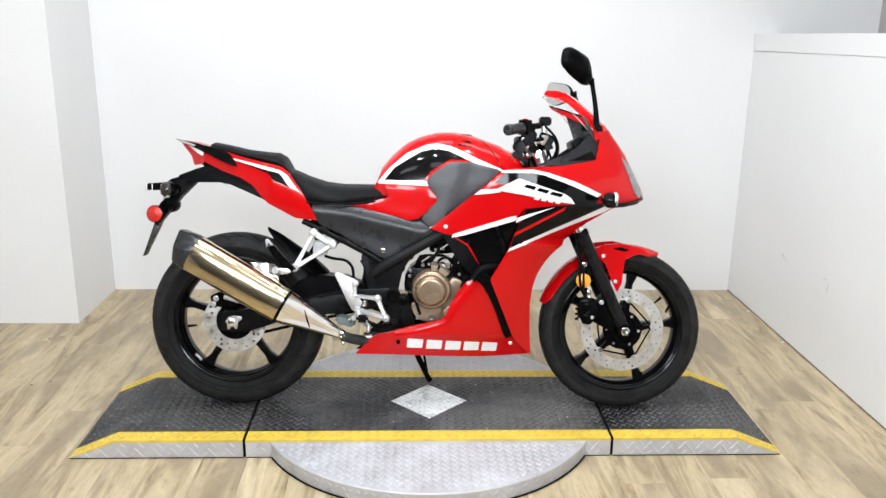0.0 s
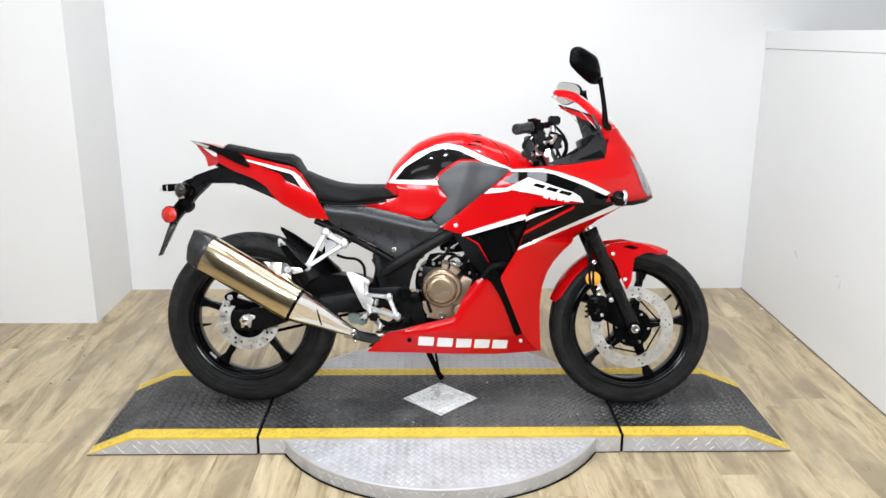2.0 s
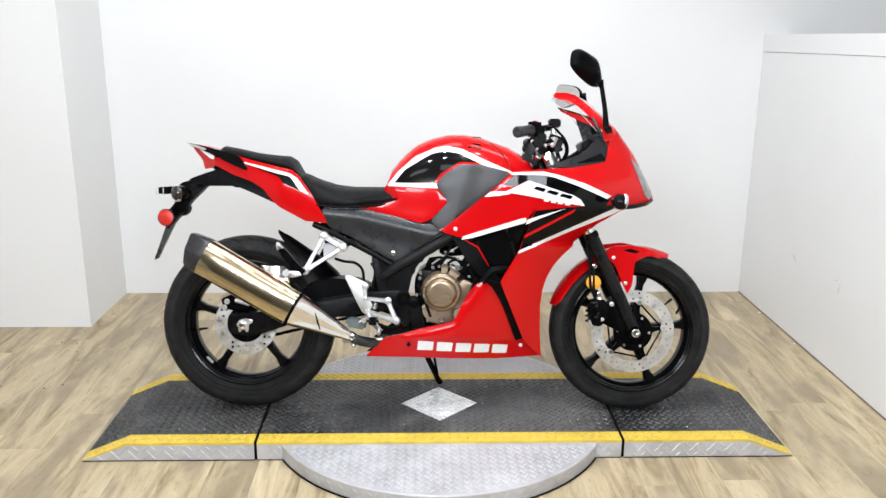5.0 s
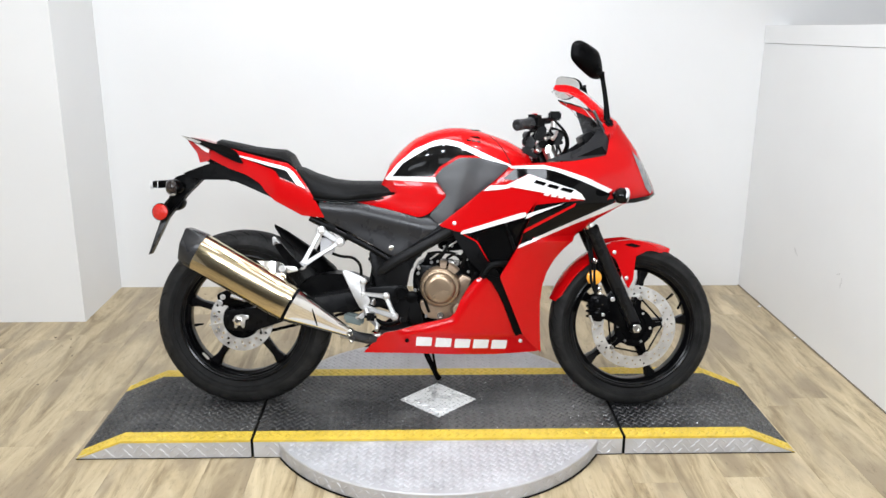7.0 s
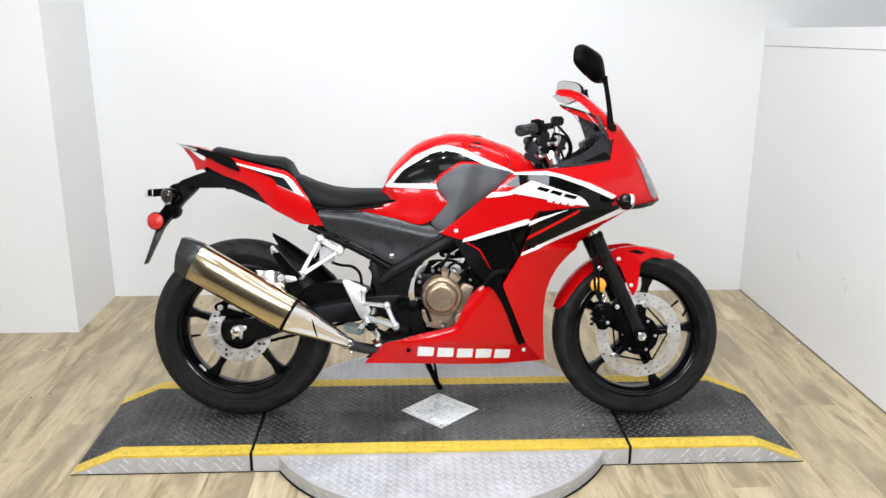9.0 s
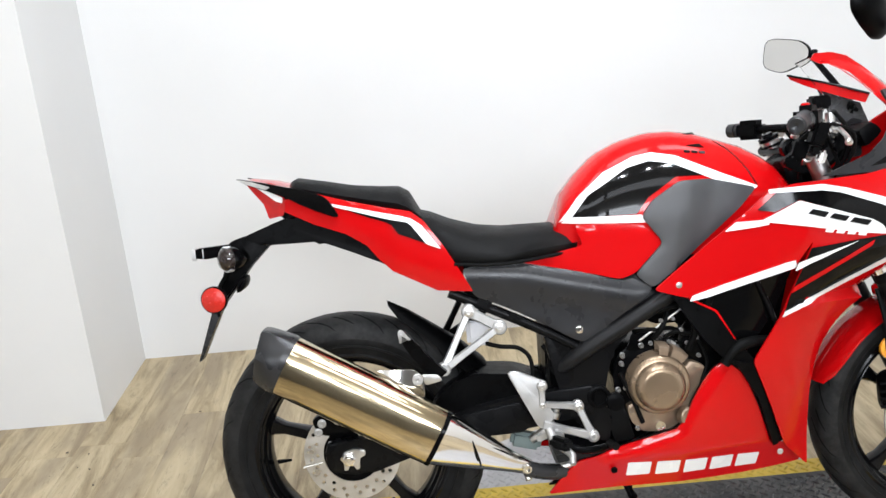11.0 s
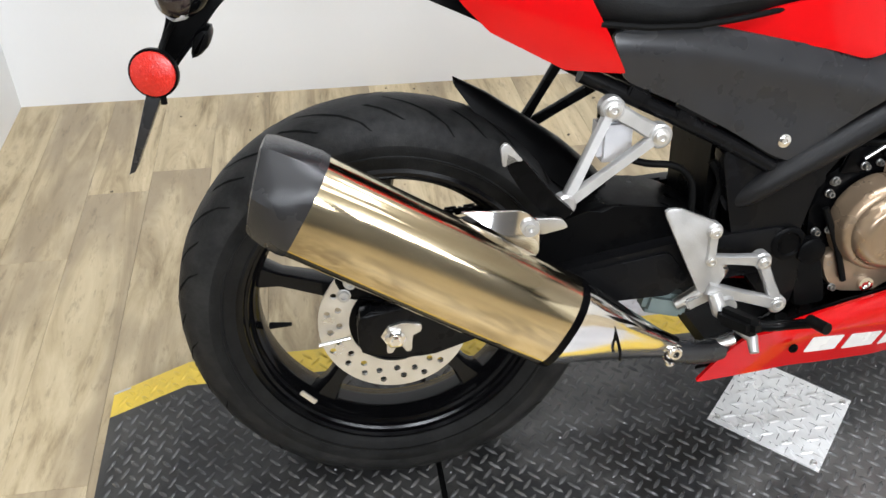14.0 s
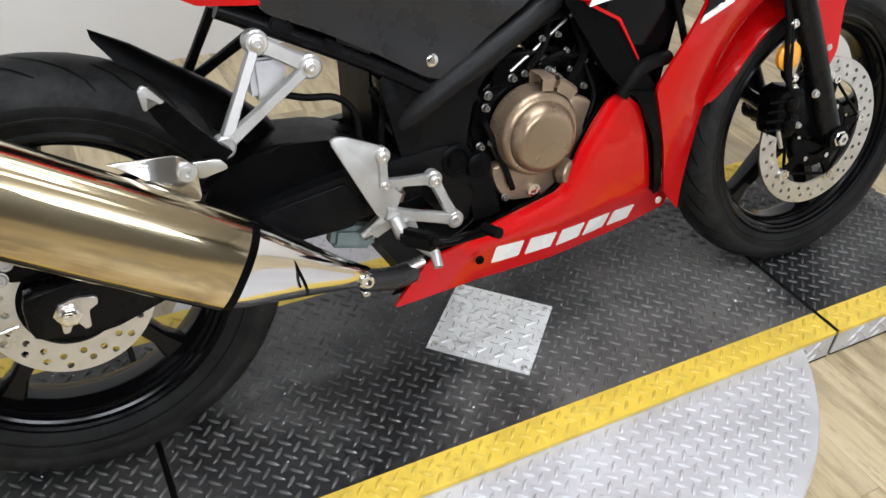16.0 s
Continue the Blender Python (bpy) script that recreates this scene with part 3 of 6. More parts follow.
part("rim_tread", bm, M_TREAD, turntable, kind="stuff")

# the square cover plate, laid cornerwise in the middle of the deck
cover = tagged(new("cover_plate"), "square bare aluminium tread plate cover screwed to the deck", "cover plate")
cover.location = (0.003, -0.003, PH)
DQ = 0.138
bm = bmesh.new()
v0 = [bm.verts.new(p) for p in ((-DQ, 0, 0.0005), (0, -DQ, 0.0005), (DQ, 0, 0.0005), (0, DQ, 0.0005))]
f = bm.faces.new(v0)
ext = bmesh.ops.extrude_face_region(bm, geom=[f])
for g in ext["geom"]:
    if isinstance(g, bmesh.types.BMVert):
        g.co.z += 0.003
        g.co *= 0.995
part("plate", bm, M_COVERPLATE, cover, smooth=0)
for turned, high in ((0, 0.0036), (1, 0.0016)):
    lugs_mesh("raised_tread", [((x, y, 0.0035), (0, 0, 1), radians(90 if turned else 2)) for x, y, k in ((i * 0.0245, j * 0.0245, (i + j) % 2) for i in range(-5, 6) for j in range(-5, 6)) if k == turned and abs(x) + abs(y) < DQ - 0.012], M_COVERPLATE, cover, 0.030, 0.0076, high)
for dx, dy in ((-1, 0), (1, 0), (0, -1), (0, 1)):
    bolt((dx * (DQ - 0.018), dy * (DQ - 0.018), 0.0033), cover, 0.005, 0.003, M_STEEL, (0, 0, 1), "screw")

# grit and flakes trodden onto the deck
grit_rng = random.Random(21)
bm = bmesh.new()
for k in range(70):
    gx, gy = grit_rng.uniform(-0.95, 0.9), grit_rng.uniform(PY0 + 0.06, PY1 - 0.06)
    if abs(gx) + abs(gy) < 0.16:
        continue
    gs = grit_rng.uniform(0.0008, 0.0022)
    box_into(bm, (gx, gy, PH + gs * 0.5), (gs * grit_rng.uniform(1, 2.2), gs * 1.3, gs), 0, Matrix.Rotation(grit_rng.random() * 3, 3, "Z"))
tagged(part("grit", bm, M_BOTTLE, smooth=0), "scattered pale flakes of grit on the deck", "debris", kind="stuff")

# crumbs and flakes of dirt on the floor along the walls
bm = bmesh.new()
for k in range(34):
    cx, cy = grit_rng.uniform(-1.60, 0.2), 1.47 - 0.55 * grit_rng.random() ** 2
    if k > 20:
        cx, cy = grit_rng.uniform(-1.9, -1.1), grit_rng.uniform(0.2, 0.95)
    gs = grit_rng.uniform(0.0015, 0.0045)
    box_into(bm, (cx, cy, gs * 0.3 + 0.0003), (gs * grit_rng.uniform(1, 2.4), gs * 1.2, gs * 0.6), 0, Matrix.Rotation(grit_rng.random() * 3, 3, "Z"))
for px, py, pr in ((1.655, 1.153, 0.012), (1.652, 0.733, 0.007)):
    chip = bmesh.new()
    box_into(chip, (px, py, 0.0025), (pr * 1.6, pr, 0.004), 0.001, Matrix.Rotation(0.6, 3, "Z"))
    tagged(part("paint_chip", chip, M_WALL, smooth=0), "white flake of paint on the plank floor", "debris", "paint flakes")
tagged(part("crumbs", bm, M_UNDER, smooth=0), "small dark crumbs of dirt scattered on the plank floor", "debris", kind="stuff")

# ---------------------------------------------------------------- the motorcycle
# built upright: x forward from the rear axle, y to its left, z up from the tyres' contact; then leant on its stand
bike = tagged(new("motorcycle"), "red, white and black sport motorcycle leaning on its side stand", "motorcycle")
bike.matrix_world = Matrix.Translation((-0.695, 0.0, PH + 0.002)) @ Matrix.Rotation(radians(-1.4), 4, "Z") @ Matrix.Rotation(radians(-11.5), 4, "X")

FX = (0.40, 0.60, 0.80, 1.0, 1.2, 1.35)
FZ = (0.20, 0.35, 0.50, 0.65, 0.80, 0.95, 1.10)
FW = ((.165, .155, .125, .075, .0, .0), (.165, .165, .155, .122, .0, .0), (.16, .165, .165, .162, .03, .02), (.15, .15, .155, .19, .175, .15),
      (.14, .14, .165, .21, .20, .16), (.12, .12, .15, .18, .165, .12), (.10, .10, .12, .14, .12, .08))


def nose_x(z):
    return ipl(z, (.60, .72, .752, .79, .91, 1.0, 1.12), (1.20, 1.432, 1.466, 1.455, 1.398, 1.335, 1.18))


def fair_w(x, z):
    """Half the width of the fairing; it closes to nothing along the nose."""
    w = sum(ipl(z + b, FZ, [ipl(x + a, FX, row) for row in FW]) for a in (-.05, 0, .05) for b in (-.04, 0, .04)) / 9
    if z > .6:
        d = min(max((nose_x(z) - x) / .28, 0), 1)
        w *= math.sqrt(1 - (1 - d) ** 2)
    return w


def tank_top(x):
    return ipl(x, (.495, .503, .524, .56, .606, .66, .725, .78, .836, .937, 1.0, 1.03), (.78, .799, .859, .902, .944, .969, .985, .985, .976, .941, .906, .866))


def tank_w(x, z):
    w = ipl(x, (.50, .53, .60, .70, .80, .90, 1.03), (.075, .10, .122, .130, .130, .122, .10))
    if z > .80:
        w *= max(1 - ((z - .80) / max(tank_top(x) - .80, .01)) ** 1.95, 0) ** .5
    else:
        w *= 1 - .35 * (.80 - z)
    return w


def tail_w(x, z):
    return ipl(x, (-.25, -.15, 0, .15, .30, .4), (.058, .072, .104, .138, .140, .13)) - 1.6 * (z - ipl(x, (-.1, .1, .3), (.885, .815, .735))) ** 2


def cover_w(x, z):
    """The side cover: a soft ridge along its upper third, dished below it."""
    total = 0
    for dx in (-.012, 0, .012):
        crease = ipl(x + dx, (.28, .42, .66), (.712, .698, .640))
        for dz in (-.018, -.009, 0, .009, .018):
            h = z + dz - crease
            total += .141 - (.60 * h if h > 0 else .24 * min(-h, .05) + .04 * max(-h - .05, 0))
    return total / 15 + .05 * max(0, .62 - z)


def flat_w(v):
    return lambda x, z: v


def disc_with_holes(name, c, r0, r1, th, holes, hr, material, parent, n=64, label=""):
    """A brake disc, drilled through."""
    bm = bmesh.new()

    def circle(cx, cz, r, k):
        vs = [bm.verts.new((cx + r * math.cos(2 * math.pi * i / k), 0, cz + r * math.sin(2 * math.pi * i / k))) for i in range(k)]
        for i in range(k):
            bm.edges.new((vs[i], vs[(i + 1) % k]))
    circle(0, 0, r1, n)
    circle(0, 0, r0, n)
    for hx, hz in holes:
        circle(hx, hz, hr, 8)
    bmesh.ops.triangle_fill(bm, edges=bm.edges[:], use_beauty=True)
    kill = [f for f in bm.faces if f.calc_center_median().length < r0 * 0.98 or any((f.calc_center_median() - Vector((hx, 0, hz))).length < hr * 0.9 for hx, hz in holes)]
    bmesh.ops.delete(bm, geom=kill, context="FACES")
    ext = bmesh.ops.extrude_face_region(bm, geom=bm.faces[:])
    for g in ext["geom"]:
        if isinstance(g, bmesh.types.BMVert):
            g.co.y += th
    for v in bm.verts:
        v.co += Vector(c)
    return part(name, bm, material, parent, label, smooth=30)


def ring_holes(r0, r1, count, rows):
    out = []
    for i in range(count):
        for j in range(rows):
            a = 2 * math.pi * (i + 0.33 * j) / count
            r = r0 + (r1 - r0) * (j + 0.5 + 0.25 * math.sin(i * 2.4)) / rows
            out.append((r * math.cos(a), r * math.sin(a)))
    return out


def wheel(name, cx, cz, R, hw, rim_r, rim_w, first, label, groove_turn=1, slim=1.0, valve_at=190):
    """Tyre, cast five-spoke rim, hub and tread grooves."""
    w = tagged(new(name), label)
    w.parent = bike
    w.location = (cx, 0, cz)
    prof = [(-rim_w, rim_r - .004), (-rim_w - .006, rim_r + .008), (-hw * .93, rim_r + (R - rim_r) * .235), (-hw * .965, rim_r + (R - rim_r) * .245), (-hw * .97, rim_r + (R - rim_r) * .275), (-hw * .955, rim_r + (R - rim_r) * .285), (-hw * .98, rim_r + (R - rim_r) * .34), (-hw, rim_r + (R - rim_r) * .45), (-hw * .96, rim_r + (R - rim_r) * .62), (-hw * .82, rim_r + (R - rim_r) * .80),
            (-hw * .60, rim_r + (R - rim_r) * .915), (-hw * .35, rim_r + (R - rim_r) * .975), (0, R)]
    prof = prof + [(-a, r) for a, r in prof[-2::-1]]
    tyre = lathe("tyre", (0, 0, 0), (0, 1, 0), prof, M_TYRE, w, 96, "black road tyre with scuffed sidewall")
    tyre.data.materials.append(M_CROWN)
    for f in tyre.data.polygons:
        if math.hypot(f.center.x, f.center.z) > rim_r + (R - rim_r) * .50:
            f.material_index = 1
    bm = bmesh.new()
    half = [(rim_w + .004, .004), (rim_w + .006, -.001), (rim_w + .004, -.006), (rim_w - .002, -.008), (rim_w - .004, -.012), (rim_w - .008, -.013), (rim_w - .012, -.015), (rim_w - .014, -.018), (rim_w - .019, -.020), (.024, -.022), (.020, -.025), (.012, -.026)]
    lathe_into(bm, (0, 0, 0), (0, 1, 0), [(-a, rim_r + r) for a, r in half] + [(a, rim_r + r) for a, r in half[::-1]], 96)
    part("rim", bm, M_RIM, w, "black cast wheel rim")
    for k in range(5):
        a = radians(first + 72 * k)
        e, f = Vector((math.cos(a), 0, math.sin(a))), Vector((-math.sin(a), 0, math.cos(a)))
        rings = []
        for r, hwid, ht in ((.035, .024, .026), (.07, .017, .024), (rim_r * .6, .0145, .020), (rim_r - .055, .0135, .018), (rim_r - .020, .024, .022)):
            rings.append([e * r + f * hwid * slim * x + Vector((0, ht * y, 0)) for x, y in ((-1, -.55), (-.7, -1), (.7, -1), (1, -.55), (1, .55), (.7, 1), (-.7, 1), (-1, .55))])
        loft("spoke", rings, M_RIM, w)
    lathe("hub", (0, 0, 0), (0, 1, 0), [(-.06, 0), (-.06, .030), (-.05, .040), (-.03, .052), (.03, .052), (.05, .040), (.06, .030), (.06, 0)], M_BLACKMETAL, w, 28)
    # tread grooves: curved slots on the crown and shoulder
    prof_y = np.array([p[0] for p in prof[6:-6]])
    prof_r = np.array([p[1] for p in prof[6:-6]])
    bm = bmesh.new()
    N = 32
    for i in range(N):
        for s in (-1, 1):
            a0 = 2 * math.pi * (i + (0.5 if s > 0 else 0)) / N
            L = []
            for k in range(9):
                t = k / 8
                y = s * hw * (0.08 + 0.84 * t)
                rr = float(np.interp(y, prof_y, prof_r)) + 0.0009
                an = a0 + groove_turn * (0.30 * t + 0.03 * t * t)
                wd = 0.0082 * math.sin(math.pi * (0.12 + 0.8 * t)) / rr
                L.append([bm.verts.new((rr * math.cos(an + q), y, rr * math.sin(an + q))) for q in (-wd / 2, wd / 2)])
            if i % 2:
                L = L[3:8]
            for a, b in zip(L, L[1:]):
                bm.faces.new((a[0], a[1], b[1], b[0]))
    loose = [v for v in bm.verts if not v.link_faces]
    bmesh.ops.delete(bm, geom=loose, context="VERTS")
    part("tread_groove", bm, M_GROOVE, w, kind="stuff")
    va = radians(valve_at)
    tube("valve", [(q * math.cos(va), y, q * math.sin(va)) for q, y in ((rim_r - .035, -.010), (rim_r - .055, -.016), (rim_r - .068, -.020))], [.0055, .004, .003], M_RUBBERSEAL, w, 8)
    return w


rear = wheel("rear_wheel", .010, .310, .311, .070, .222, .055, 164, "black five-spoke rear wheel", -1, 0.92)
front = wheel("front_wheel", 1.387, .287, .291, .056, .222, .042, 77, "black five-spoke front wheel", 1, 0.88, 36)
for w, c, ang in ((rear, (-.135, -.058, -.135), 45), (front, (.166, -.046, .074), -64)):
    bm = bmesh.new()
    box_into(bm, (0, 0, 0), (.030, .004, .008), .001, Matrix.Rotation(radians(ang), 3, "Y"))
    o = part("wheel_weight", bm, M_STEEL if w is rear else M_BLACKMETAL, w)
    o.location = c

disc_with_holes("brake_disc", (0, -.082, 0), .066, .110, .005, ring_holes(.076, .104, 20, 2), .0050, M_STEEL, rear, label="drilled steel rear brake disc")
lathe("disc_carrier", (0, -.079, 0), (0, 1, 0), [(0, .035), (0, .068), (.006, .068), (.006, .035)], M_BLACKMETAL, rear, 40)
lathe("sprocket", (0, .082, 0), (0, 1, 0), [(0, .03), (0, .088), (.006, .088), (.006, .03)], M_STEEL, rear, 44)
disc_with_holes("brake_disc", (0, -.066, 0), .107, .148, .005, ring_holes(.113, .143, 28, 2), .0040, M_STEEL, front, label="drilled steel front brake disc")
lathe("disc_carrier", (0, -.070, 0), (0, 1, 0), [(0, .046), (0, .068), (.002, .070), (.008, .070), (.008, .046)], M_BLACKMETAL, front, 40, "black brake disc carrier ring")
lathe("hub_cap", (0, -.064, 0), (0, 1, 0), [(0, .02), (0, .044), (.004, .048), (.02, .050), (.02, .02)], M_BLACKMETAL, front, 32)
EARS = [Vector((.106 * math.cos(radians(7 + 72 * k)), 0, .106 * math.sin(radians(7 + 72 * k)))) for k in range(5)]
for k, e in enumerate(EARS):
    a = e.normalized()
    f = Vector((-a.z, 0, a.x))
    loft("carrier_arm", [[a * r + f * (q * hwid) + Vector((0, y, 0)) for q, y in ((-1, -.071), (1, -.071), (1, -.064), (-1, -.064))] for r, hwid in ((.064, .013), (.078, .008), (.098, .007), (.110, .009))], M_BLACKMETAL, front)
    tube("carrier_strut", [e + Vector((0, -.067, 0)), EARS[(k + 1) % 5] + Vector((0, -.067, 0))], .0032, M_BLACKMETAL, front, 8)
    lathe("disc_ear", (e.x * 1.03, -.0715, e.z * 1.03), (0, 1, 0), [(0, 0), (0, .0115), (.007, .0115), (.007, 0)], M_STEEL, front, 20)
    lathe("disc_button", (e.x, -.0715, e.z), (0, -1, 0), [(0, 0), (0, .0085), (.003, .008), (.003, .005), (.001, .004), (.001, 0)], M_CHROME2, front, 16)
for k in range(6):
    q = radians(57 + 60 * k)
    lathe("carrier_bolt", (.057 * math.cos(q), -.070, .057 * math.sin(q)), (0, -1, 0), [(0, 0), (0, .0058), (.004, .0055), (.004, 0)], M_CHROME2, front, 6)

# --- swingarm, axle, chain
SW = [(-.045, .352), (-.045, .283), (.045, .272), (.22, .330), (.40, .350), (.56, .372), (.57, .44), (.40, .425), (.22, .392), (.04, .354)]
for s in (-1, 1):
    prism("swingarm", SW, s * .108 - .016, s * .108 + .016, M_FRAME, bike, .005, .02, "black steel swingarm")
prism("swingarm_brace", [(.19, .395), (.23, .455), (.30, .478), (.40, .47), (.47, .44), (.50, .40), (.44, .37), (.32, .375)], -.10, .02, M_PLASTIC, bike, .008, .02)
tube("axle", [(.007, -.130, .314), (.007, .13, .314)], .010, M_STEEL, bike, 14)
lathe("axle_nut", (.007, -.122, .314), (0, -1, 0), [(0, 0), (0, .020), (.004, .020), (.005, .015), (.014, .015), (.016, .012), (.016, .007), (.022, .006), (.022, 0)], M_CHROME2, bike, 6)
prism("chain_adjuster", [(-.004, .330), (-.006, .288), (.003, .288), (.008, .302), (.016, .302), (.021, .288), (.030, .290), (.030, .316), (.044, .320), (.044, .332), (.018, .336)], -.130, -.124, M_STEEL, bike, .001, .004)
bm = bmesh.new()
for z0, z1 in ((.395, .44), (.225, .36)):
    for i in range(38):
        t = i / 37
        x, z = .01 + .56 * t, z0 + (z1 - z0) * t
        box_into(bm, (x, .086 + (.004 if i % 2 else -.004), z), (.019, .003, .011), 0, Matrix.Rotation(-math.atan2(z1 - z0, .56), 3, "Y"))
        box_into(bm, (x, .086, z), (.006, .012, .007), 0)
part("drive_chain", bm, M_BLACKMETAL, bike, "oiled steel drive chain", kind="stuff")
caliper = prism("rear_caliper", [(-.075, .40), (-.02, .425), (.035, .40), (.04, .37), (.0, .355), (-.06, .365)], -.105, -.075, M_BLACKMETAL, bike, .006, .012)
for p in ((-.05, -.105, .392), (.02, -.105, .392), (-.06, -.103, .372)):
    bolt(p, caliper, .008, .008, M_ALU)
tube("caliper_slide", [(-.02, -.112, .398), (.03, -.112, .383)], .007, M_ALU, caliper, 10)
tube("wheel_speed_lead", [(-.055, -.10, .30), (-.10, -.10, .292)], .0028, M_STEEL, bike, 8)

# --- silencer
A, B = Vector((.239, -.238, .368)), Vector((-.092, -.218, .557))
d, s, u = frame_of(A - B)
A, B = A - d * .034, B - d * .008


def ring_at(p, a, b, n=28, pw=2.5, turn=0.0):
    out = []
    for k in range(n):
        t = 2 * math.pi * k / n
        ct, st = math.cos(t), math.sin(t)
        x, y = abs(ct) ** (2 / pw) * math.copysign(1, ct) * a, abs(st) ** (2 / pw) * math.copysign(1, st) * b
        out.append(p + s * x + u * y)
    return out


silencer = loft("silencer", [ring_at(B + d * t, .050 * k, .0635 * k) for t, k in ((-.004, .975), (.004, 1.0), (.08, 1.0), (.19, 1.0), (.28, .985), (.349, .96), (.359, .93))], M_CHROME, bike, label="chromed silencer with golden reflections", smooth=50)


def cap_ring(t, ka, kb, slant, sides, blend):
    """A ring of the end cap: between an oval and a polygon with a corner towards the rider's right, cut at a slant."""
    out = []
    for k in range(48):
        th = 2 * math.pi * k / 48
        step = 2 * math.pi / sides
        poly = math.cos(step / 2) / math.cos((th % step) - step / 2) * 1.06
        ct, st = math.cos(th), math.sin(th)
        x, y = abs(ct) ** .8 * math.copysign(1, ct), abs(st) ** .8 * math.copysign(1, st)
        x, y = (x * (1 - blend) + poly * ct * blend) * .050 * ka, (y * (1 - blend) + poly * st * blend) * .0635 * kb
        out.append(B + d * (t - slant * y) + s * x + u * y)
    return out


cap = loft("end_cap", [cap_ring(*r) for r in ((.006, 1.02, 1.02, 0, 6, 0), (-.004, 1.035, 1.03, 0, 6, 0), (-.010, 1.03, 1.02, .04, 6, .15), (-.030, 1.00, .98, .12, 6, .55), (-.048, .93, .92, .20, 6, .8), (-.056, .84, .86, .24, 6, .9), (-.058, .70, .74, .26, 6, 1.0), (-.050, .62, .66, .28, 6, 1.0))], M_GREYPLASTIC, silencer, label="matt black faceted silencer end cap", smooth=30)
lathe("outlet", B - d * .052, -d, [(-.02, 0), (-.02, .020), (.0, .024), (.003, .024), (.003, .028), (-.002, .030)], M_BLACKMETAL, silencer, 24)
loft("clamp_band", [ring_at(A + d * t, .050 * .97, .0635 * .97) for t in (-.006, .004)], M_BLACKMETAL, silencer)
C = Vector((.402, -.156, .279))
loft("silencer_cone", [ring_at(A + (C - A) * t + u * o, .050 * k, .0635 * q, pw=2.3) for t, k, q, o in ((.02, .93, .92, 0), (.12, .90, .88, 0), (.45, .66, .62, -.002), (.8, .40, .36, -.004), (1.0, .30, .26, -.004), (1.04, .22, .2, -.004))], M_CHROME2, silencer, label="chromed tapered link pipe shield", smooth=50)
tube("shield_seam", [A + (C - A) * .36 + s * -.0 + Vector((0, -.036, .028)), A + (C - A) * .42 + Vector((0, -.040, -.004)), A + (C - A) * .44 + Vector((0, -.034, -.022))], .0022, M_BLACKMETAL, silencer, 6, spread=4)
bolt((.397, -.171, .278), silencer, .010, .010, M_CHROME2)
bolt((.400, -.152, .252), silencer, .007, .010, M_CHROME2, (0, -.4, -1))
tube("exhaust_pipe", [(.395, -.165, .275), (.45, -.150, .258), (.52, -.12, .25), (.62, -.06, .245), (.72, 0, .26)], [.017, .018, .018, .020, .022], M_GREYPLASTIC, bike, 14, spread=4)
prism("silencer_bracket", [(.088, .529), (.168, .525), (.188, .508), (.188, .466), (.180, .461), (.124, .506)], -.203, -.198, M_CHROME2, bike, .0015, .004, "polished silencer hanger plate")
lathe("bracket_bush", (.175, -.204, .503), (0, -1, 0), [(-.012, 0), (-.012, .0105), (0, .0115), (.004, .0115), (.004, .008), (.008, .0075), (.008, .004), (.004, 0)], M_ALU, bike, 18)
prism("bracket_bolt_plate", [(.180, .510), (.218, .508), (.228, .494), (.190, .486)], -.194, -.188, M_STEEL, bike, .001, .006)

# --- passenger peg bracket
def bar_into(bm, a, b, w0, w1, th):
    a, b = Vector(a), Vector(b)
    dd = (b - a).normalized()
    side = dd.cross(Vector((0, 1, 0))).normalized()
    nrm = side.cross(dd)
    rings = [[p + side * (x * w) + nrm * (y * th) for x, y in ((-1, -.5), (-.75, -1), (.75, -1), (1, -.5), (1, .5), (.75, 1), (-.75, 1), (-1, .5))] for p, w in ((a, w0), ((a + b) / 2, (w0 + w1) / 2 * .85), (b, w1))]
    return loft_into(bm, rings)


p1, p2, p3 = (.294, -.128, .626), (.359, -.130, .587), (.232, -.150, .507)
bm = bmesh.new()
for a, b, w0, w1 in ((p1, p2, .012, .012), (p1, p3, .0075, .009), (p2, p3, .008, .009)):
    bar_into(bm, a, b, w0, w1, .007)
for p, r in ((p1, .0165), (p2, .0165), (p3, .015)):
    lathe_into(bm, p, (0, -1, 0), [(-.009, 0), (-.009, r), (.006, r), (.009, r - .003), (.009, 0)], 20)
pegb = part("passenger_peg_bracket", bm, M_ALU, bike, "cast aluminium triangular passenger peg bracket")
bolt((p1[0], -.137, p1[2]), pegb, .009, .006)
bolt((p2[0], -.139, p2[2]), pegb, .009, .006)
loft("passenger_peg", [[Vector(c) + Vector((x * w, y * .010, x * w * .8)) for x, y in ((-1, -1), (1, -1), (1, 1), (-1, 1))] for c, w in (((.229, -.166, .500), .009), ((.205, -.170, .520), .0105), ((.178, -.174, .552), .0105), ((.160, -.177, .578), .009), ((.149, -.179, .599), .005))], M_PLASTIC, bike, label="folded black passenger foot peg")
prism("peg_tip", [(.139, .603), (.1435, .609), (.149, .608), (.167, .587), (.161, .585), (.1475, .598), (.1475, .580), (.1420, .580)], -.192, -.186, M_ALU, bike, .001, .002)
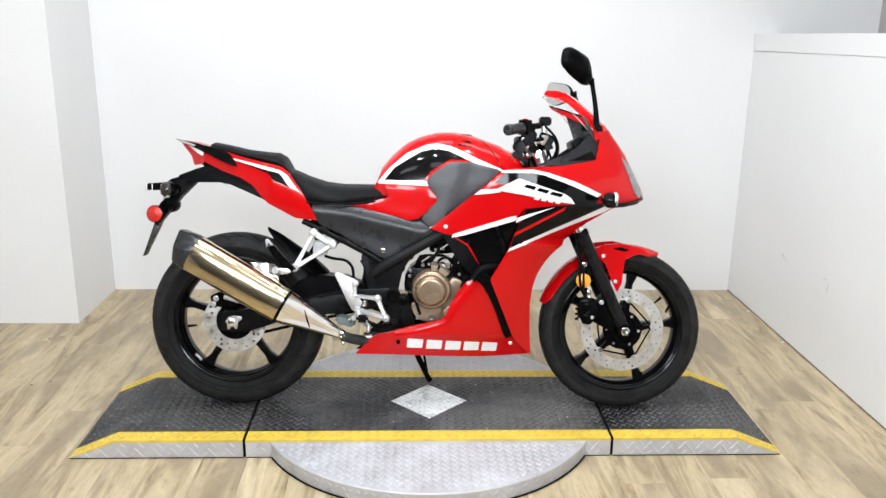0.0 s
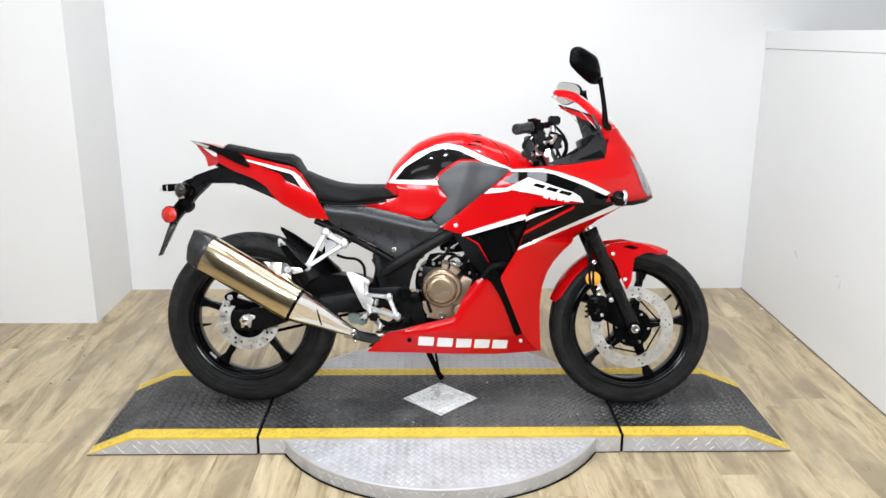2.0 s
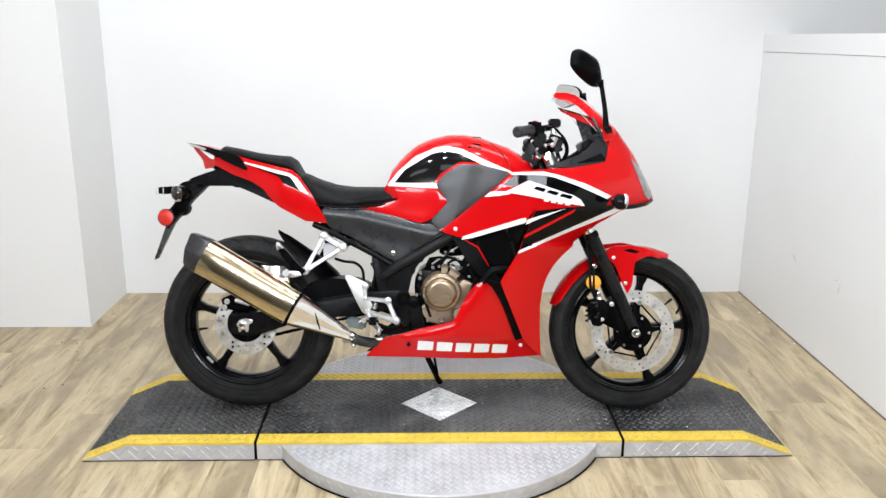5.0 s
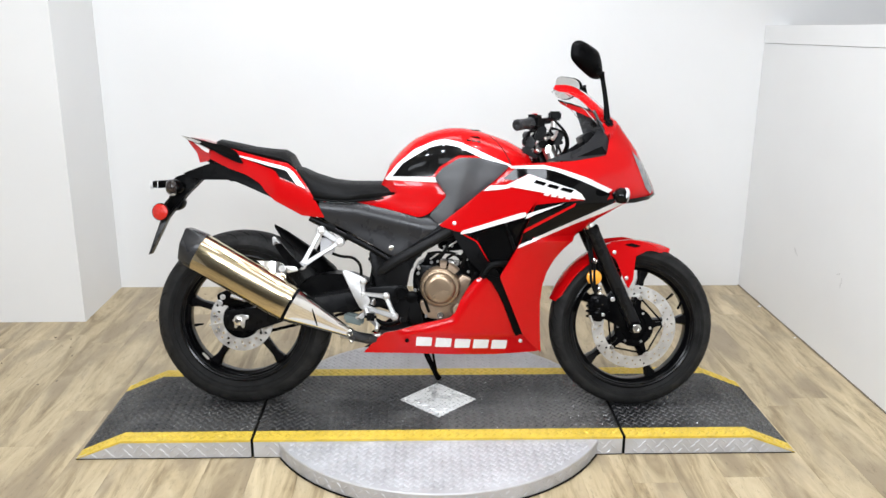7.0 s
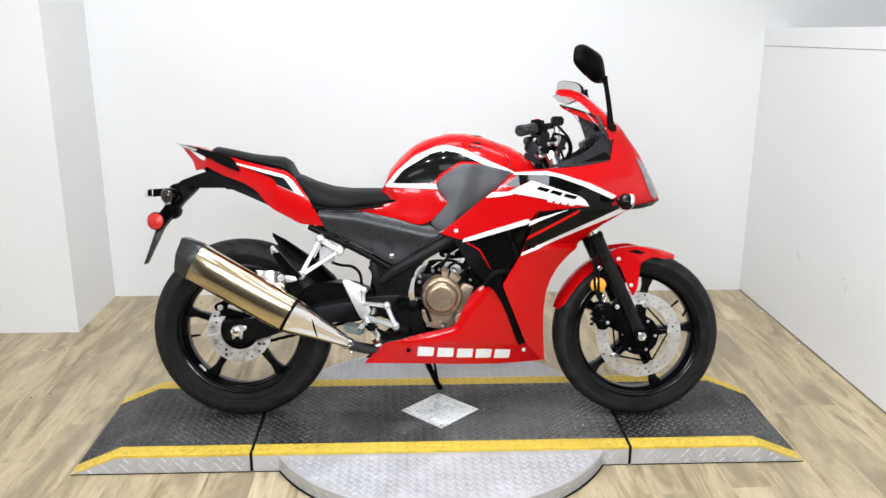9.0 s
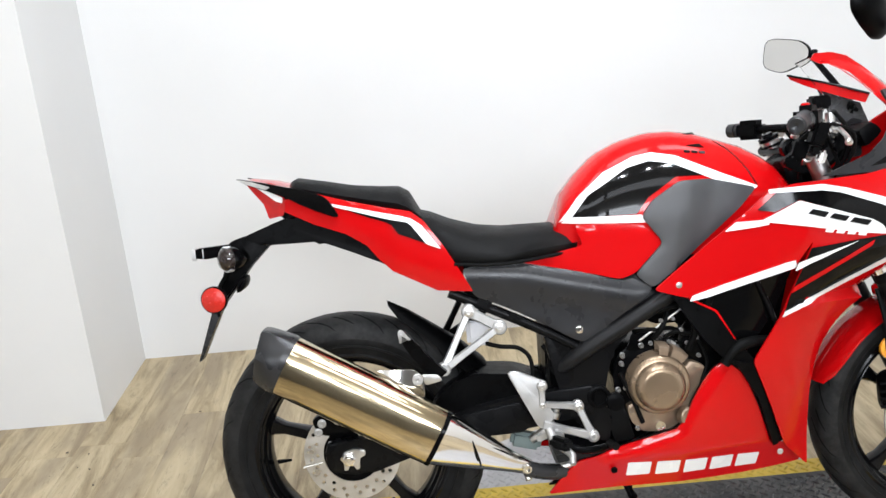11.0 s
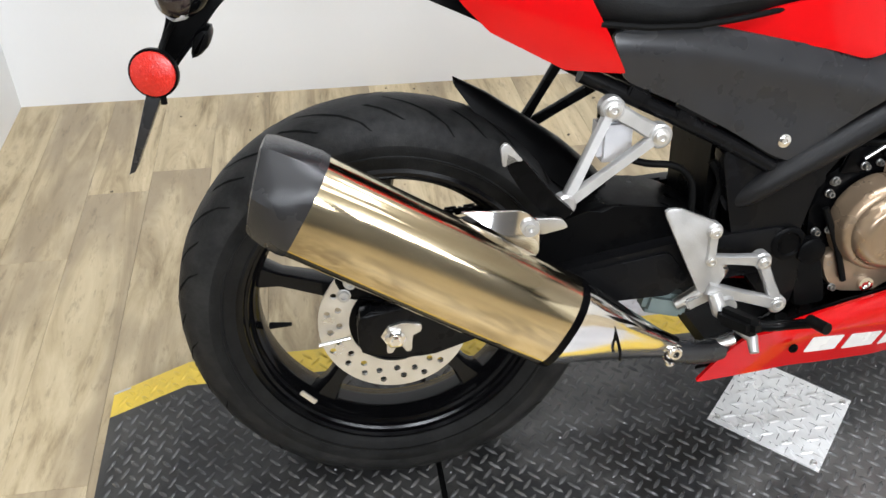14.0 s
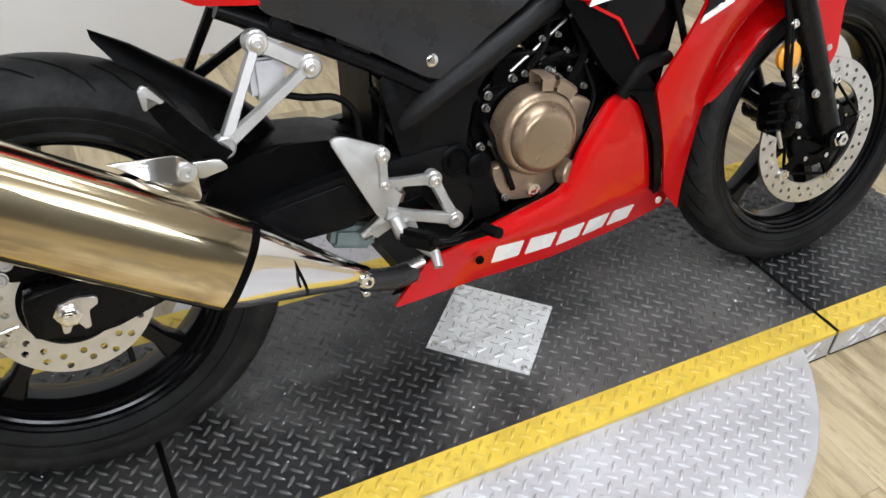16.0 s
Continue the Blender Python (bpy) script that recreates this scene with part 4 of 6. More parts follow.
# the same bracket on the far side, black to stand for the shade there
bm = bmesh.new()
for a, b, w0, w1 in ((p1, p2, .012, .012), (p1, p3, .008, .009), (p2, p3, .009, .009)):
    bar_into(bm, (a[0], -a[1], a[2]), (b[0], -b[1], b[2]), w0, w1, .007)
part("far_peg_bracket", bm, M_FRAME, bike, "far passenger peg bracket, its shade put into a black finish")
bm = bmesh.new()
box_into(bm, (.312, -.085, .572), (.048, .040, .062), .008)
part("fluid_reservoir", bm, M_BOTTLE, bike, "translucent white brake fluid reservoir")
lathe("reservoir_cap", (.312, -.085, .600), (0, 0, 1), [(0, 0), (0, .022), (.012, .021), (.012, 0)], M_BLACKMETAL, bike, 18)
tube("brake_hose", [(.325, -.09, .545), (.36, -.095, .535), (.40, -.10, .53), (.425, -.10, .505), (.43, -.10, .46)], .005, M_RUBBERSEAL, bike, 10, spread=5)

# --- rear mudguard
rings = []
for x, z, w, hgt in ((.112, .638, .008, .003), (.165, .606, .036, .012), (.22, .566, .056, .018), (.28, .524, .066, .020), (.335, .475, .068, .020), (.37, .41, .068, .020)):
    nx, nz = -.6, .8
    top = [Vector((x + nx * hgt * (1 - (q / 4) ** 2), .01 + w * q / 4, z + nz * hgt * (1 - (q / 4) ** 2) - (.05 if x > .13 else .01) * abs(q / 4) ** 3)) for q in range(-4, 5)]
    rings.append(top + [p + Vector((.004, 0, -.005)) for p in top[::-1]])
loft("rear_mudguard", rings, M_PLASTIC, bike, label="black plastic rear hugger mudguard")
loft("battery_box", [[Vector((x, y, z)) for y, z in ((-.07, zb), (.07, zb), (.07, zt), (-.07, zt))] for x, zb, zt in ((.462, .40, .56), (.475, .36, .60), (.53, .34, .60), (.56, .34, .56))], M_PLASTIC, bike)

# --- frame
pivot = prism("pivot_plate", [(.455, .552), (.480, .562), (.535, .556), (.625, .606), (.705, .650), (.727, .608), (.633, .543), (.604, .502), (.592, .453), (.584, .410), (.600, .362), (.592, .305), (.552, .313), (.510, .370), (.495, .395), (.479, .452)], -.119, -.088, M_FRAME, bike, .005, .012, "satin black frame pivot plate")
tube("frame_tube", [(.478, -.098, .470), (.505, -.112, .490), (.547, -.121, .521), (.628, -.122, .566), (.711, -.120, .614), (.765, -.112, .645)], [.014, .018, .020, .020, .020, .018], M_SATINFRAME, bike, 14, spread=3)
lathe("pivot_cap", (.570, -.119, .411), (0, -1, 0), [(0, 0), (0, .026), (.006, .026), (.008, .022), (.008, .018), (.005, .016), (.005, 0)], M_PLASTIC, pivot, 28)
lathe("rear_pivot_cap", (.605, -.118, .398), (0, -1, 0), [(0, 0), (0, .021), (.012, .020), (.014, .016), (.014, 0)], M_PLASTIC, pivot, 22)
for s in (-1, 1):
    tube("subframe_rail", [(.255, s * .112, .668), (.36, s * .114, .618), (.46, s * .116, .567), (.55, s * .118, .515)], .0115, M_FRAME, bike, 12, spread=3)
for x, z in ((.330, .640), (.395, .605)):
    bm = bmesh.new()
    box_into(bm, (x, -.122, z), (.032, .012, .016), .003, Matrix.Rotation(radians(27), 3, "Y"))
    part("subframe_lug", bm, M_FRAME, bike)
bm = bmesh.new()
tube_into(bm, [(.455, -.09, .53), (.47, -.095, .50), (.463, -.095, .45), (.48, -.09, .40)], .0055, 8, spread=4)
part("wiring_lead", bm, M_RUBBERSEAL, bike)

prism("pivot_column", [(.588, .400), (.622, .398), (.634, .36), (.650, .305), (.600, .300), (.594, .34)], -.118, -.085, M_RUBBERSEAL, bike, .006, .010)
prism("swingarm_side_plate", [(.222, .388), (.257, .391), (.393, .414), (.425, .372), (.40, .345), (.30, .342), (.20, .345)], -.1295, -.1235, M_FRAME, bike, .002, .008, "black plate along the swingarm with a bright edge")
# --- rider heel plate, peg, pedal
hp = prism("heel_plate", [(.366, .490), (.384, .494), (.425, .476), (.446, .466), (.452, .448), (.440, .43), (.452, .41), (.468, .388), (.450, .362), (.432, .358), (.418, .385)], -.157, -.150, M_ALU, bike, .002, .010, "cast aluminium rider heel plate")
bm = bmesh.new()
for a, b, w0, w1 in (((.440, -.152, .412), (.518, -.150, .403), .007, .009), ((.518, -.150, .403), (.547, -.156, .335), .0085, .0095), ((.440, -.155, .368), (.547, -.156, .335), .010, .0095), ((.44, -.154, .455), (.44, -.154, .41), .008, .008)):
    bar_into(bm, a, b, w0, w1, .007)
for p, r in (((.441, -.152, .455), .012), ((.518, -.150, .403), .013), ((.547, -.156, .335), .0135)):
    lathe_into(bm, p, (0, -1, 0), [(-.008, 0), (-.008, r), (.005, r), (.008, r - .003), (.008, 0)], 18)
part("peg_hanger", bm, M_ALU, hp)
for x, z, r in ((.441, .455, .0075), (.4405, .411, .006), (.518, .403, .0075), (.547, .335, .008)):
    bolt((x, -.160, z), hp, r, .005)
bm = bmesh.new()
tube_into(bm, [(.470, -.150, .345), (.468, -.170, .342)], .014, 12)
tube_into(bm, [(.450, -.160, .362), (.458, -.168, .338), (.478, -.185, .322), (.492, -.206, .312), (.490, -.221, .298)], [.010, .012, .009, .0085, .0065], 10)
part("peg_mount", bm, M_ALU, bike, "cast aluminium rider peg mount")
bm = bmesh.new()
box_into(bm, (.469, -.205, .341), (.028, .066, .026), .008, Matrix.Rotation(radians(-8), 3, "X") @ Matrix.Rotation(radians(22), 3, "Z"))
part("rider_peg", bm, M_RUBBERSEAL, bike, "black rubber rider foot peg")
tube("brake_pedal", [(.485, -.165, .322), (.52, -.178, .312), (.555, -.190, .318), (.575, -.215, .334)], [.009, .008, .0075, .0075], M_BLACKMETAL, bike, 10, spread=4)
tube("pedal_tip", [(.572, -.205, .333), (.580, -.236, .336)], .0085, M_RUBBERSEAL, bike, 12)
cyl = tube("master_cylinder", [(.415, -.118, .322), (.436, -.122, .335), (.452, -.125, .350), (.460, -.126, .368)], [.009, .011, .011, .009], M_STEEL, bike, 14, label="grey rear brake master cylinder")
lathe("banjo_bolt", (.470, -.126, .382), (.4, 0, 1), [(-.01, 0), (-.01, .013), (.004, .013), (.006, .008), (.012, .008), (.012, 0)], M_STEEL, cyl, 12)
bm = bmesh.new()
box_into(bm, (.448, -.132, .338), (.050, .008, .018), .003, Matrix.Rotation(radians(-25), 3, "Y"))
part("cylinder_flange", bm, M_ALU, cyl)
bm = bmesh.new()
box_into(bm, (.404, -.098, .318), (.070, .034, .036), .008, Matrix.Rotation(radians(14), 3, "Y"))
part("overflow_tank", bm, M_HOSEGREEN, bike, "pale green coolant overflow tank")
tube("lower_hose", [(.36, -.12, .262), (.43, -.14, .258), (.50, -.145, .270)], .008, M_STEEL, bike, 10, spread=4)

# --- engine
engine = prism("engine_case", [(.606, .48), (.640, .520), (.70, .515), (.765, .505), (.84, .50), (.88, .42), (.80, .335), (.71, .31), (.625, .325), (.61, .41)], -.100, .100, M_BLACKMETAL, bike, .010, .03, "dark engine crankcase")
prism("lower_cover", [(.630, .385), (.640, .350), (.660, .322), (.724, .316), (.757, .345), (.792, .400), (.815, .461), (.777, .478), (.70, .40)], -.118, -.095, M_BRONZE2, engine, .006, .012, "bronze lower engine cover")
lathe("clutch_cover", (.703, -.110, .434), (0, -1, 0), [(0, 0), (0, .0715), (.006, .0715), (.010, .0690), (.030, .0670), (.037, .0635), (.040, .058), (.041, .053), (.041, 0)], M_BRONZE, engine, 56, "bronze painted clutch cover")
lathe("cover_boss", (.701, -.151, .432), (0, -1, 0), [(0, 0), (-.002, .0555), (.005, .0545), (.012, .049), (.0165, .045), (.0185, .041), (.019, .034), (.019, 0)], M_BRONZE, engine, 40)
bm = bmesh.new()
for a, w in ((90, .28), (112, .45)):
    a0 = radians(a)
    lathe_into(bm, (.702, -.122, .435), (0, -1, 0), [(-.012, .066), (-.012, .090), (.020, .088), (.026, .083), (.026, .066)], 8, False, a0, a0 + w)
part("cover_lug", bm, M_BRONZE2, engine)
lathe("oil_filler_cap", (.757, -.114, .354), (.4, -1, 0), [(0, 0), (0, .015), (.008, .015), (.008, .022), (.022, .021), (.025, .018), (.025, 0)], M_BRONZE2, engine, 20, "pale bronze oil filler cap")
lathe("sight_glass", (.704, -.118, .334), (0, -1, 0), [(0, 0), (0, .011), (.008, .011), (.008, .007), (.005, .006), (.005, 0)], M_CHROME2, engine, 16)
for a in (15, 55, 110, 150, 190, 228, 262, 300, 335):
    r = .087
    bolt((.702 + r * math.cos(radians(a)), -.108, .435 + r * math.sin(radians(a))), engine, .0050, .010, M_BOLT)
for x, z in ((.655, .33), (.775, .345), (.632, .425), (.628, .50)):
    bolt((x, -.116, z), engine, .0048, .007, M_BOLT)
for k in range(7):
    bm = bmesh.new()
    box_into(bm, (.795 + .014 * k, 0, .480 + .019 * k), (.075, .16, .007), .002, Matrix.Rotation(radians(-40), 3, "Y"))
    part("cooling_fin", bm, M_BLACKMETAL, engine)
bm = bmesh.new()
box_into(bm, (.855, 0, .575), (.07, .13, .17), .01, Matrix.Rotation(radians(-40), 3, "Y"))
part("cylinder", bm, M_BLACKMETAL, engine, "black finned engine cylinder")
for pts, r, m in ((((.668, -.112, .528), (.715, -.116, .562), (.765, -.112, .594)), .0026, M_STEEL), (((.66, -.09, .545), (.70, -.115, .552), (.755, -.10, .545), (.79, -.10, .50)), .005, M_RUBBERSEAL),
                  (((.70, -.11, .53), (.72, -.12, .56), (.74, -.10, .60)), .006, M_RUBBERSEAL), (((.80, -.11, .52), (.815, -.118, .47), (.80, -.118, .42), (.81, -.11, .37)), .004, M_RUBBERSEAL),
                  (((.62, -.118, .46), (.645, -.125, .40), (.665, -.125, .345)), .005, M_RUBBERSEAL)):
    tube("engine_lead", pts, r, m, engine, 8, spread=4)
for c, sz in (((.735, -.10, .535), (.012, .02, .012)), ((.668, -.09, .525), (.030, .02, .014)), ((.745, -.090, .515), (.020, .03, .016)), ((.70, -.085, .520), (.030, .03, .012))):
    bm = bmesh.new()
    box_into(bm, c, sz, .004, Matrix.Rotation(radians(35), 3, "Y"))
    part("engine_fitting", bm, M_STEEL if sz[2] != .014 else M_BLACKMETAL, engine)
prism("linkage_bracket", [(.640, .505), (.655, .545), (.672, .540), (.690, .556), (.705, .550), (.700, .520), (.745, .530), (.760, .505)], -.104, -.098, M_BLACKMETAL, engine, .0015, .005)
for x, z in ((.696, .549), (.694, .520), (.735, .520), (.775, .515), (.80, .485), (.79, .455), (.630, .495)):
    bolt((x, -.108, z), engine, .0042, .008, M_BOLT)
prism("radiator", [(.88, .34), (.94, .33), (1.02, .66), (.95, .70)], -.085, .085, M_BLACKMETAL, bike, .004, .01, "black radiator behind the fairing")
prism("airbox", [(.60, .66), (.72, .655), (.80, .630), (.98, .70), (1.06, .80), (.98, .83), (.62, .74)], -.085, .085, M_PLASTIC, bike, .01, .03)
tube("radiator_hose", [(.845, -.145, .47), (.87, -.15, .505), (.905, -.145, .515), (.95, -.12, .51)], .012, M_RUBBERSEAL, bike, 12, spread=4)
prism("throttle_body", [(.690, .560), (.735, .552), (.800, .560), (.840, .600), (.800, .640), (.700, .632)], -.070, .070, M_BLACKMETAL, engine, .008, .02, "black throttle body")
prism("coolant_housing", [(.790, .470), (.845, .490), (.850, .540), (.815, .575), (.775, .545), (.765, .505)], -.108, -.06, M_BLACKMETAL, engine, .006, .015, "black coolant housing")
for pts, r in ((((.655, -.095, .565), (.70, -.118, .590), (.765, -.112, .602), (.82, -.10, .585)), .006), (((.775, -.112, .50), (.790, -.122, .545), (.775, -.118, .590), (.79, -.10, .62)), .0075),
               (((.725, -.108, .530), (.748, -.120, .545), (.775, -.118, .538), (.80, -.112, .545)), .005), (((.83, -.105, .55), (.815, -.118, .58), (.83, -.11, .615)), .009)):
    tube("engine_lead", pts, r, M_RUBBERSEAL, engine, 8, spread=4)
for x, y, z in ((.742, -.122, .575), (.760, -.118, .548), (.716, -.12, .572), (.795, -.116, .528), (.822, -.112, .520)):
    bolt((x, y, z), engine, .0038, .007, M_BOLT)
tube("side_stay", [(.91, -.135, .68), (.945, -.14, .60), (.97, -.14, .53)], .006, M_FRAME, bike, 8)

# --- fairing
def near_seg(x, z, a, b):
    dx, dz = b[0] - a[0], b[1] - a[1]
    t = min(max(((x - a[0]) * dx + (z - a[1]) * dz) / (dx * dx + dz * dz), 0), 1)
    return math.hypot(x - a[0] - t * dx, z - a[1] - t * dz)


def belly_w(x, z):
    """The belly pan: a raised middle facet, bevelled towards its upper edges, over a band along the foot."""
    d = min(near_seg(x, z, *e) for e in (((.841, .482), (.773, .390)), ((.773, .390), (.745, .333)), ((.745, .333), (.578, .291))))
    return fair_w(x, z) - .004 - .010 * min(max((x - .75) / .12, 0), 1) - .010 * max(0, 1 - d / .032) ** 2 - .30 * min(max((x - .44) / .16, 0), 1) * max(0, .282 - z - (x - .62) * .05)


R1 = [(.696, .646), (.769, .704), (.897, .808), (.935, .842), (.986, .856), (1.149, .866), (1.264, .886), (1.288, .972), (1.322, 1.006), (1.352, .962), (1.386, .913), (1.418, .850), (1.447, .791), (1.460, .757), (1.430, .735), (1.328, .722),
      (1.241, .672), (1.178, .615), (1.127, .567), (1.094, .526), (1.071, .485), (1.057, .439), (1.051, .380), (1.054, .294), (1.062, .190), (.995, .256), (.905, .473), (.964, .575), (1.025, .735), (.983, .675), (.776, .623), (.751, .629)]
R2 = [(.864, .486), (.927, .396), (.980, .262), (1.056, .244), (1.056, .190), (.894, .187), (.442, .211), (.485, .255), (.513, .279), (.578, .291), (.627, .306), (.692, .319), (.736, .329), (.757, .351), (.773, .390), (.797, .433), (.821, .460)]
for s in (-1, 1):
    fairing = panel("side_fairing", R1, fair_w, M_RED, bike, side=s, r=.010, th=.006, step=.018, roll=.0008, label="gloss red side fairing with white and black graphics")
    belly = panel("belly_pan", R2, belly_w, M_RED, bike, side=s, r=.006, th=.006, step=.009, label="gloss red belly pan")
    panel("belly_lining", [(x, max(z, .226)) for x, z in R2], lambda x, z: belly_w(x, z) - .012, M_PLASTIC, belly, side=s, r=.006, th=.003, step=.03, label="black belly pan lining")
    panel("gap_strip", [(.848, .482), (.902, .470), (.932, .395), (.980, .262), (.966, .258), (.920, .385), (.872, .462)], fair_w, M_PLASTIC, fairing, off=-.001, th=.004, side=s, r=.003, step=.018, label="black plastic gap strip")
    for nm, pts, m, off, lab in (
        ("top_stripe", [(.935, .848), (1.043, .852), (1.094, .841), (1.187, .812), (1.282, .770), (1.265, .760), (1.168, .801), (1.081, .832), (1.042, .839), (.935, .840)], M_WHITE, .0022, "white vinyl stripe"),
        ("black_band", [(.911, .806), (.950, .840), (1.042, .841), (1.081, .834), (1.168, .803), (1.276, .758), (1.262, .735), (1.187, .733), (1.169, .753), (1.149, .770), (.995, .822), (.945, .800)], M_GLOSSBLACK, .0012, "gloss black graphic"),
        ("black_wedge", [(1.020, .719), (1.121, .730), (1.187, .735), (1.262, .737), (1.300, .742), (1.284, .719), (1.155, .664), (.968, .579), (.984, .629)], M_GLOSSBLACK, .0012, "gloss black graphic"),
        ("logo_panel", [(.915, .782), (.995, .821), (1.149, .771), (1.172, .757), (1.187, .736), (1.121, .745), (1.005, .767)], M_WHITE, .0022, "white vinyl logo panel"),
        ("low_stripe", [(.963, .571), (.968, .583), (1.155, .667), (1.283, .723), (1.325, .737), (1.333, .727), (1.293, .708), (1.157, .654), (1.020, .595)], M_WHITE, .0056, "white vinyl stripe"),
        ("short_stripe", [(.994, .689), (1.026, .700), (1.121, .727), (1.093, .716), (1.021, .687), (.987, .671)], M_WHITE, .0030, "white vinyl stripe"),
        ("accent_line", [(.981, .623), (.986, .637), (1.156, .727), (1.151, .715)], M_RED, .0026, ""),
        ("rear_stripe", [(.770, .617), (.776, .629), (.969, .691), (.988, .695), (.985, .678), (.809, .624)], M_WHITE, .0022, "white vinyl stripe"),
        ("mid_stripe", [(.845, .764), (.868, .783), (.925, .785), (.935, .775), (.905, .770)], M_WHITE, .0022, "white vinyl stripe"),
    ):
        panel(nm, pts, fair_w, m, fairing, off=off + .0012, th=.0012 + off * .3, side=s, r=.002, step=.018, label=lab)
    # logo marks in plain bars
    for i, (x0, x1) in enumerate(((1.010, 1.048), (1.054, 1.092), (1.098, 1.140))):
        zc = .789 - (x0 - 1.010) * .27
        panel("logo_bar", [(x0, zc + .004), (x0 + .010, zc + .013), (x1 + .006, zc + .004), (x1 - .004, zc - .006)], fair_w, M_GLOSSBLACK, fairing, off=.0052, th=.001, side=s, r=.001)
    for i in range(4):
        x0 = 1.045 + .024 * i
        panel("logo_bar", [(x0, .752 - .004 * i), (x0 + .004, .760 - .004 * i), (x0 + .021, .757 - .004 * i), (x0 + .017, .749 - .004 * i)], fair_w, M_WHITE, fairing, off=.0042, th=.001, side=s, r=.001)
    xs = (.619, .686, .752, .817, .882)
    for x0 in xs:
        zt = .264 - (x0 - .619) * .078
        panel("logo_bar", [(x0, zt - .034), (x0 + .004, zt), (x0 + .058, zt - .004), (x0 + .054, zt - .036)], belly_w, M_WHITE, belly, off=.0015, th=.001, side=s, r=.003)
    panel("headlight", [(1.366, .905), (1.411, .862), (1.436, .800), (1.445, .772), (1.432, .757), (1.412, .776), (1.392, .835)], fair_w, M_LENS, fairing, off=.003, th=.003, side=s, r=.004, step=.018, label="smoked clear headlight lens")
    panel("chin_strip", [(1.330, .736), (1.374, .742), (1.430, .750), (1.452, .762), (1.456, .754), (1.430, .737), (1.374, .726), (1.330, .724)], fair_w, M_GLOSSBLACK, fairing, off=.003, th=.002, side=s, r=.002, step=.018)
    panel("fairing_strut", [(.735, .630), (.778, .624), (.828, .588), (.865, .530), (.916, .470), (.952, .375), (.994, .262), (.964, .262), (.924, .366), (.888, .445), (.854, .472), (.804, .524)], lambda x, z: fair_w(x, z) - .010, M_PLASTIC, bike, side=s, th=.016, r=.008, step=.03, label="black plastic fairing stay")
    panel("fairing_hook", [(.772, .624), (.829, .594), (.867, .527), (.865, .526), (.826, .590), (.772, .619)], lambda x, z: fair_w(x, z) - .006, M_RED, bike, side=s, th=.006, r=.003, step=.02, label="red lower edge of the side fairing")
    panel("inlet_duct", [(.800, .610), (.984, .668), (1.022, .728), (.965, .575), (.90, .478), (.860, .545)], lambda x, z: fair_w(x, z) - .045, M_GLOSSBLACK, bike, side=s, r=.01, th=.004, label="gloss black inlet duct")
    panel("inner_cowl", [(1.050, .866), (1.163, .907), (1.205, .935), (1.252, .985), (1.272, .978), (1.286, .892), (1.180, .868)], lambda x, z: fair_w(x, z) - .012, M_COVERPLASTIC, bike, side=s, r=.006, th=.004, label="dark grey plastic inner cowl")
    panel("cowl_recess", [(1.160, .880), (1.252, .918), (1.268, .892)], lambda x, z: fair_w(x, z) - .011, M_GLOSSBLACK, bike, side=s, r=.003, th=.002)
    # front signal
    lathe("front_signal", (1.288, s * .165, .755), (.15, s, -.05), [(0, 0), (0, .010), (.03, .010), (.045, .022), (.062, .027), (.080, .025), (.090, .016), (.093, 0)], M_GLOSSBLACK, bike, 24, "black front turn signal")
    lathe("signal_lens", (1.312, s * .230, .753), (1, s * .2, -.1), [(-.004, .025), (.004, .025), (.011, .019), (.015, 0)], M_BOTTLE, bike, 24)
for x, z in ((.750, .654), (.985, .24), (.985, .685)):
    bolt((x, -fair_w(x, z), z), bike, .0055, .002, M_STEEL)
bolt((.590, -fair_w(.59, .25) + .004, .252), bike, .006, .003, M_BLACKMETAL)
# closing sheets inside the nose and the belly
loft("nose_liner", [[Vector((x, y, z)) for y, z in ((-w, zb), (w, zb), (w, zt), (-w, zt))] for x, w, zb, zt in ((1.06, .13, .70, .84), (1.2, .12, .73, .86), (1.32, .06, .76, .86), (1.38, .02, .77, .83))], M_PLASTIC, bike)
loft("belly_liner", [[Vector((x, y, z)) for y, z in ((-w, zb), (w, zb), (w, zb + .02), (-w, zb + .02))] for x, w, zb in ((.48, .11, .222), (.7, .085, .212), (.9, .050, .206), (1.03, .025, .206))], M_PLASTIC, bike)

# --- windscreen
CL = [(1.322, 1.012), (1.268, 1.064), (1.217, 1.107), (1.176, 1.131), (1.150, 1.137), (1.126, 1.133)]


def screen_pt(v, q, drop=0.0):
    i = min(int(v * 5), 4)
    t = v * 5 - i
    x, z = (CL[i][k] * (1 - t) + CL[i + 1][k] * t for k in (0, 1))
    w = .135 - .090 * v
    return Vector((x - .045 * q * q * (1 - .4 * v), w * q, z - (.055 * (1 - v) + .014) * q * q - drop))


def screen_patch(name, v0, v1, q0, q1, material, parent, drop, th, label="", nv=10, nq=12):
    top = [[screen_pt(v0 + (v1 - v0) * i / nv, q0 + (q1 - q0) * j / nq, drop) for j in range(nq + 1)] for i in range(nv + 1)]
    rings = [r + [p + Vector((0, 0, -th)) for p in r[::-1]] for r in top]
    return loft(name, rings, material, parent, label=label, smooth=50)


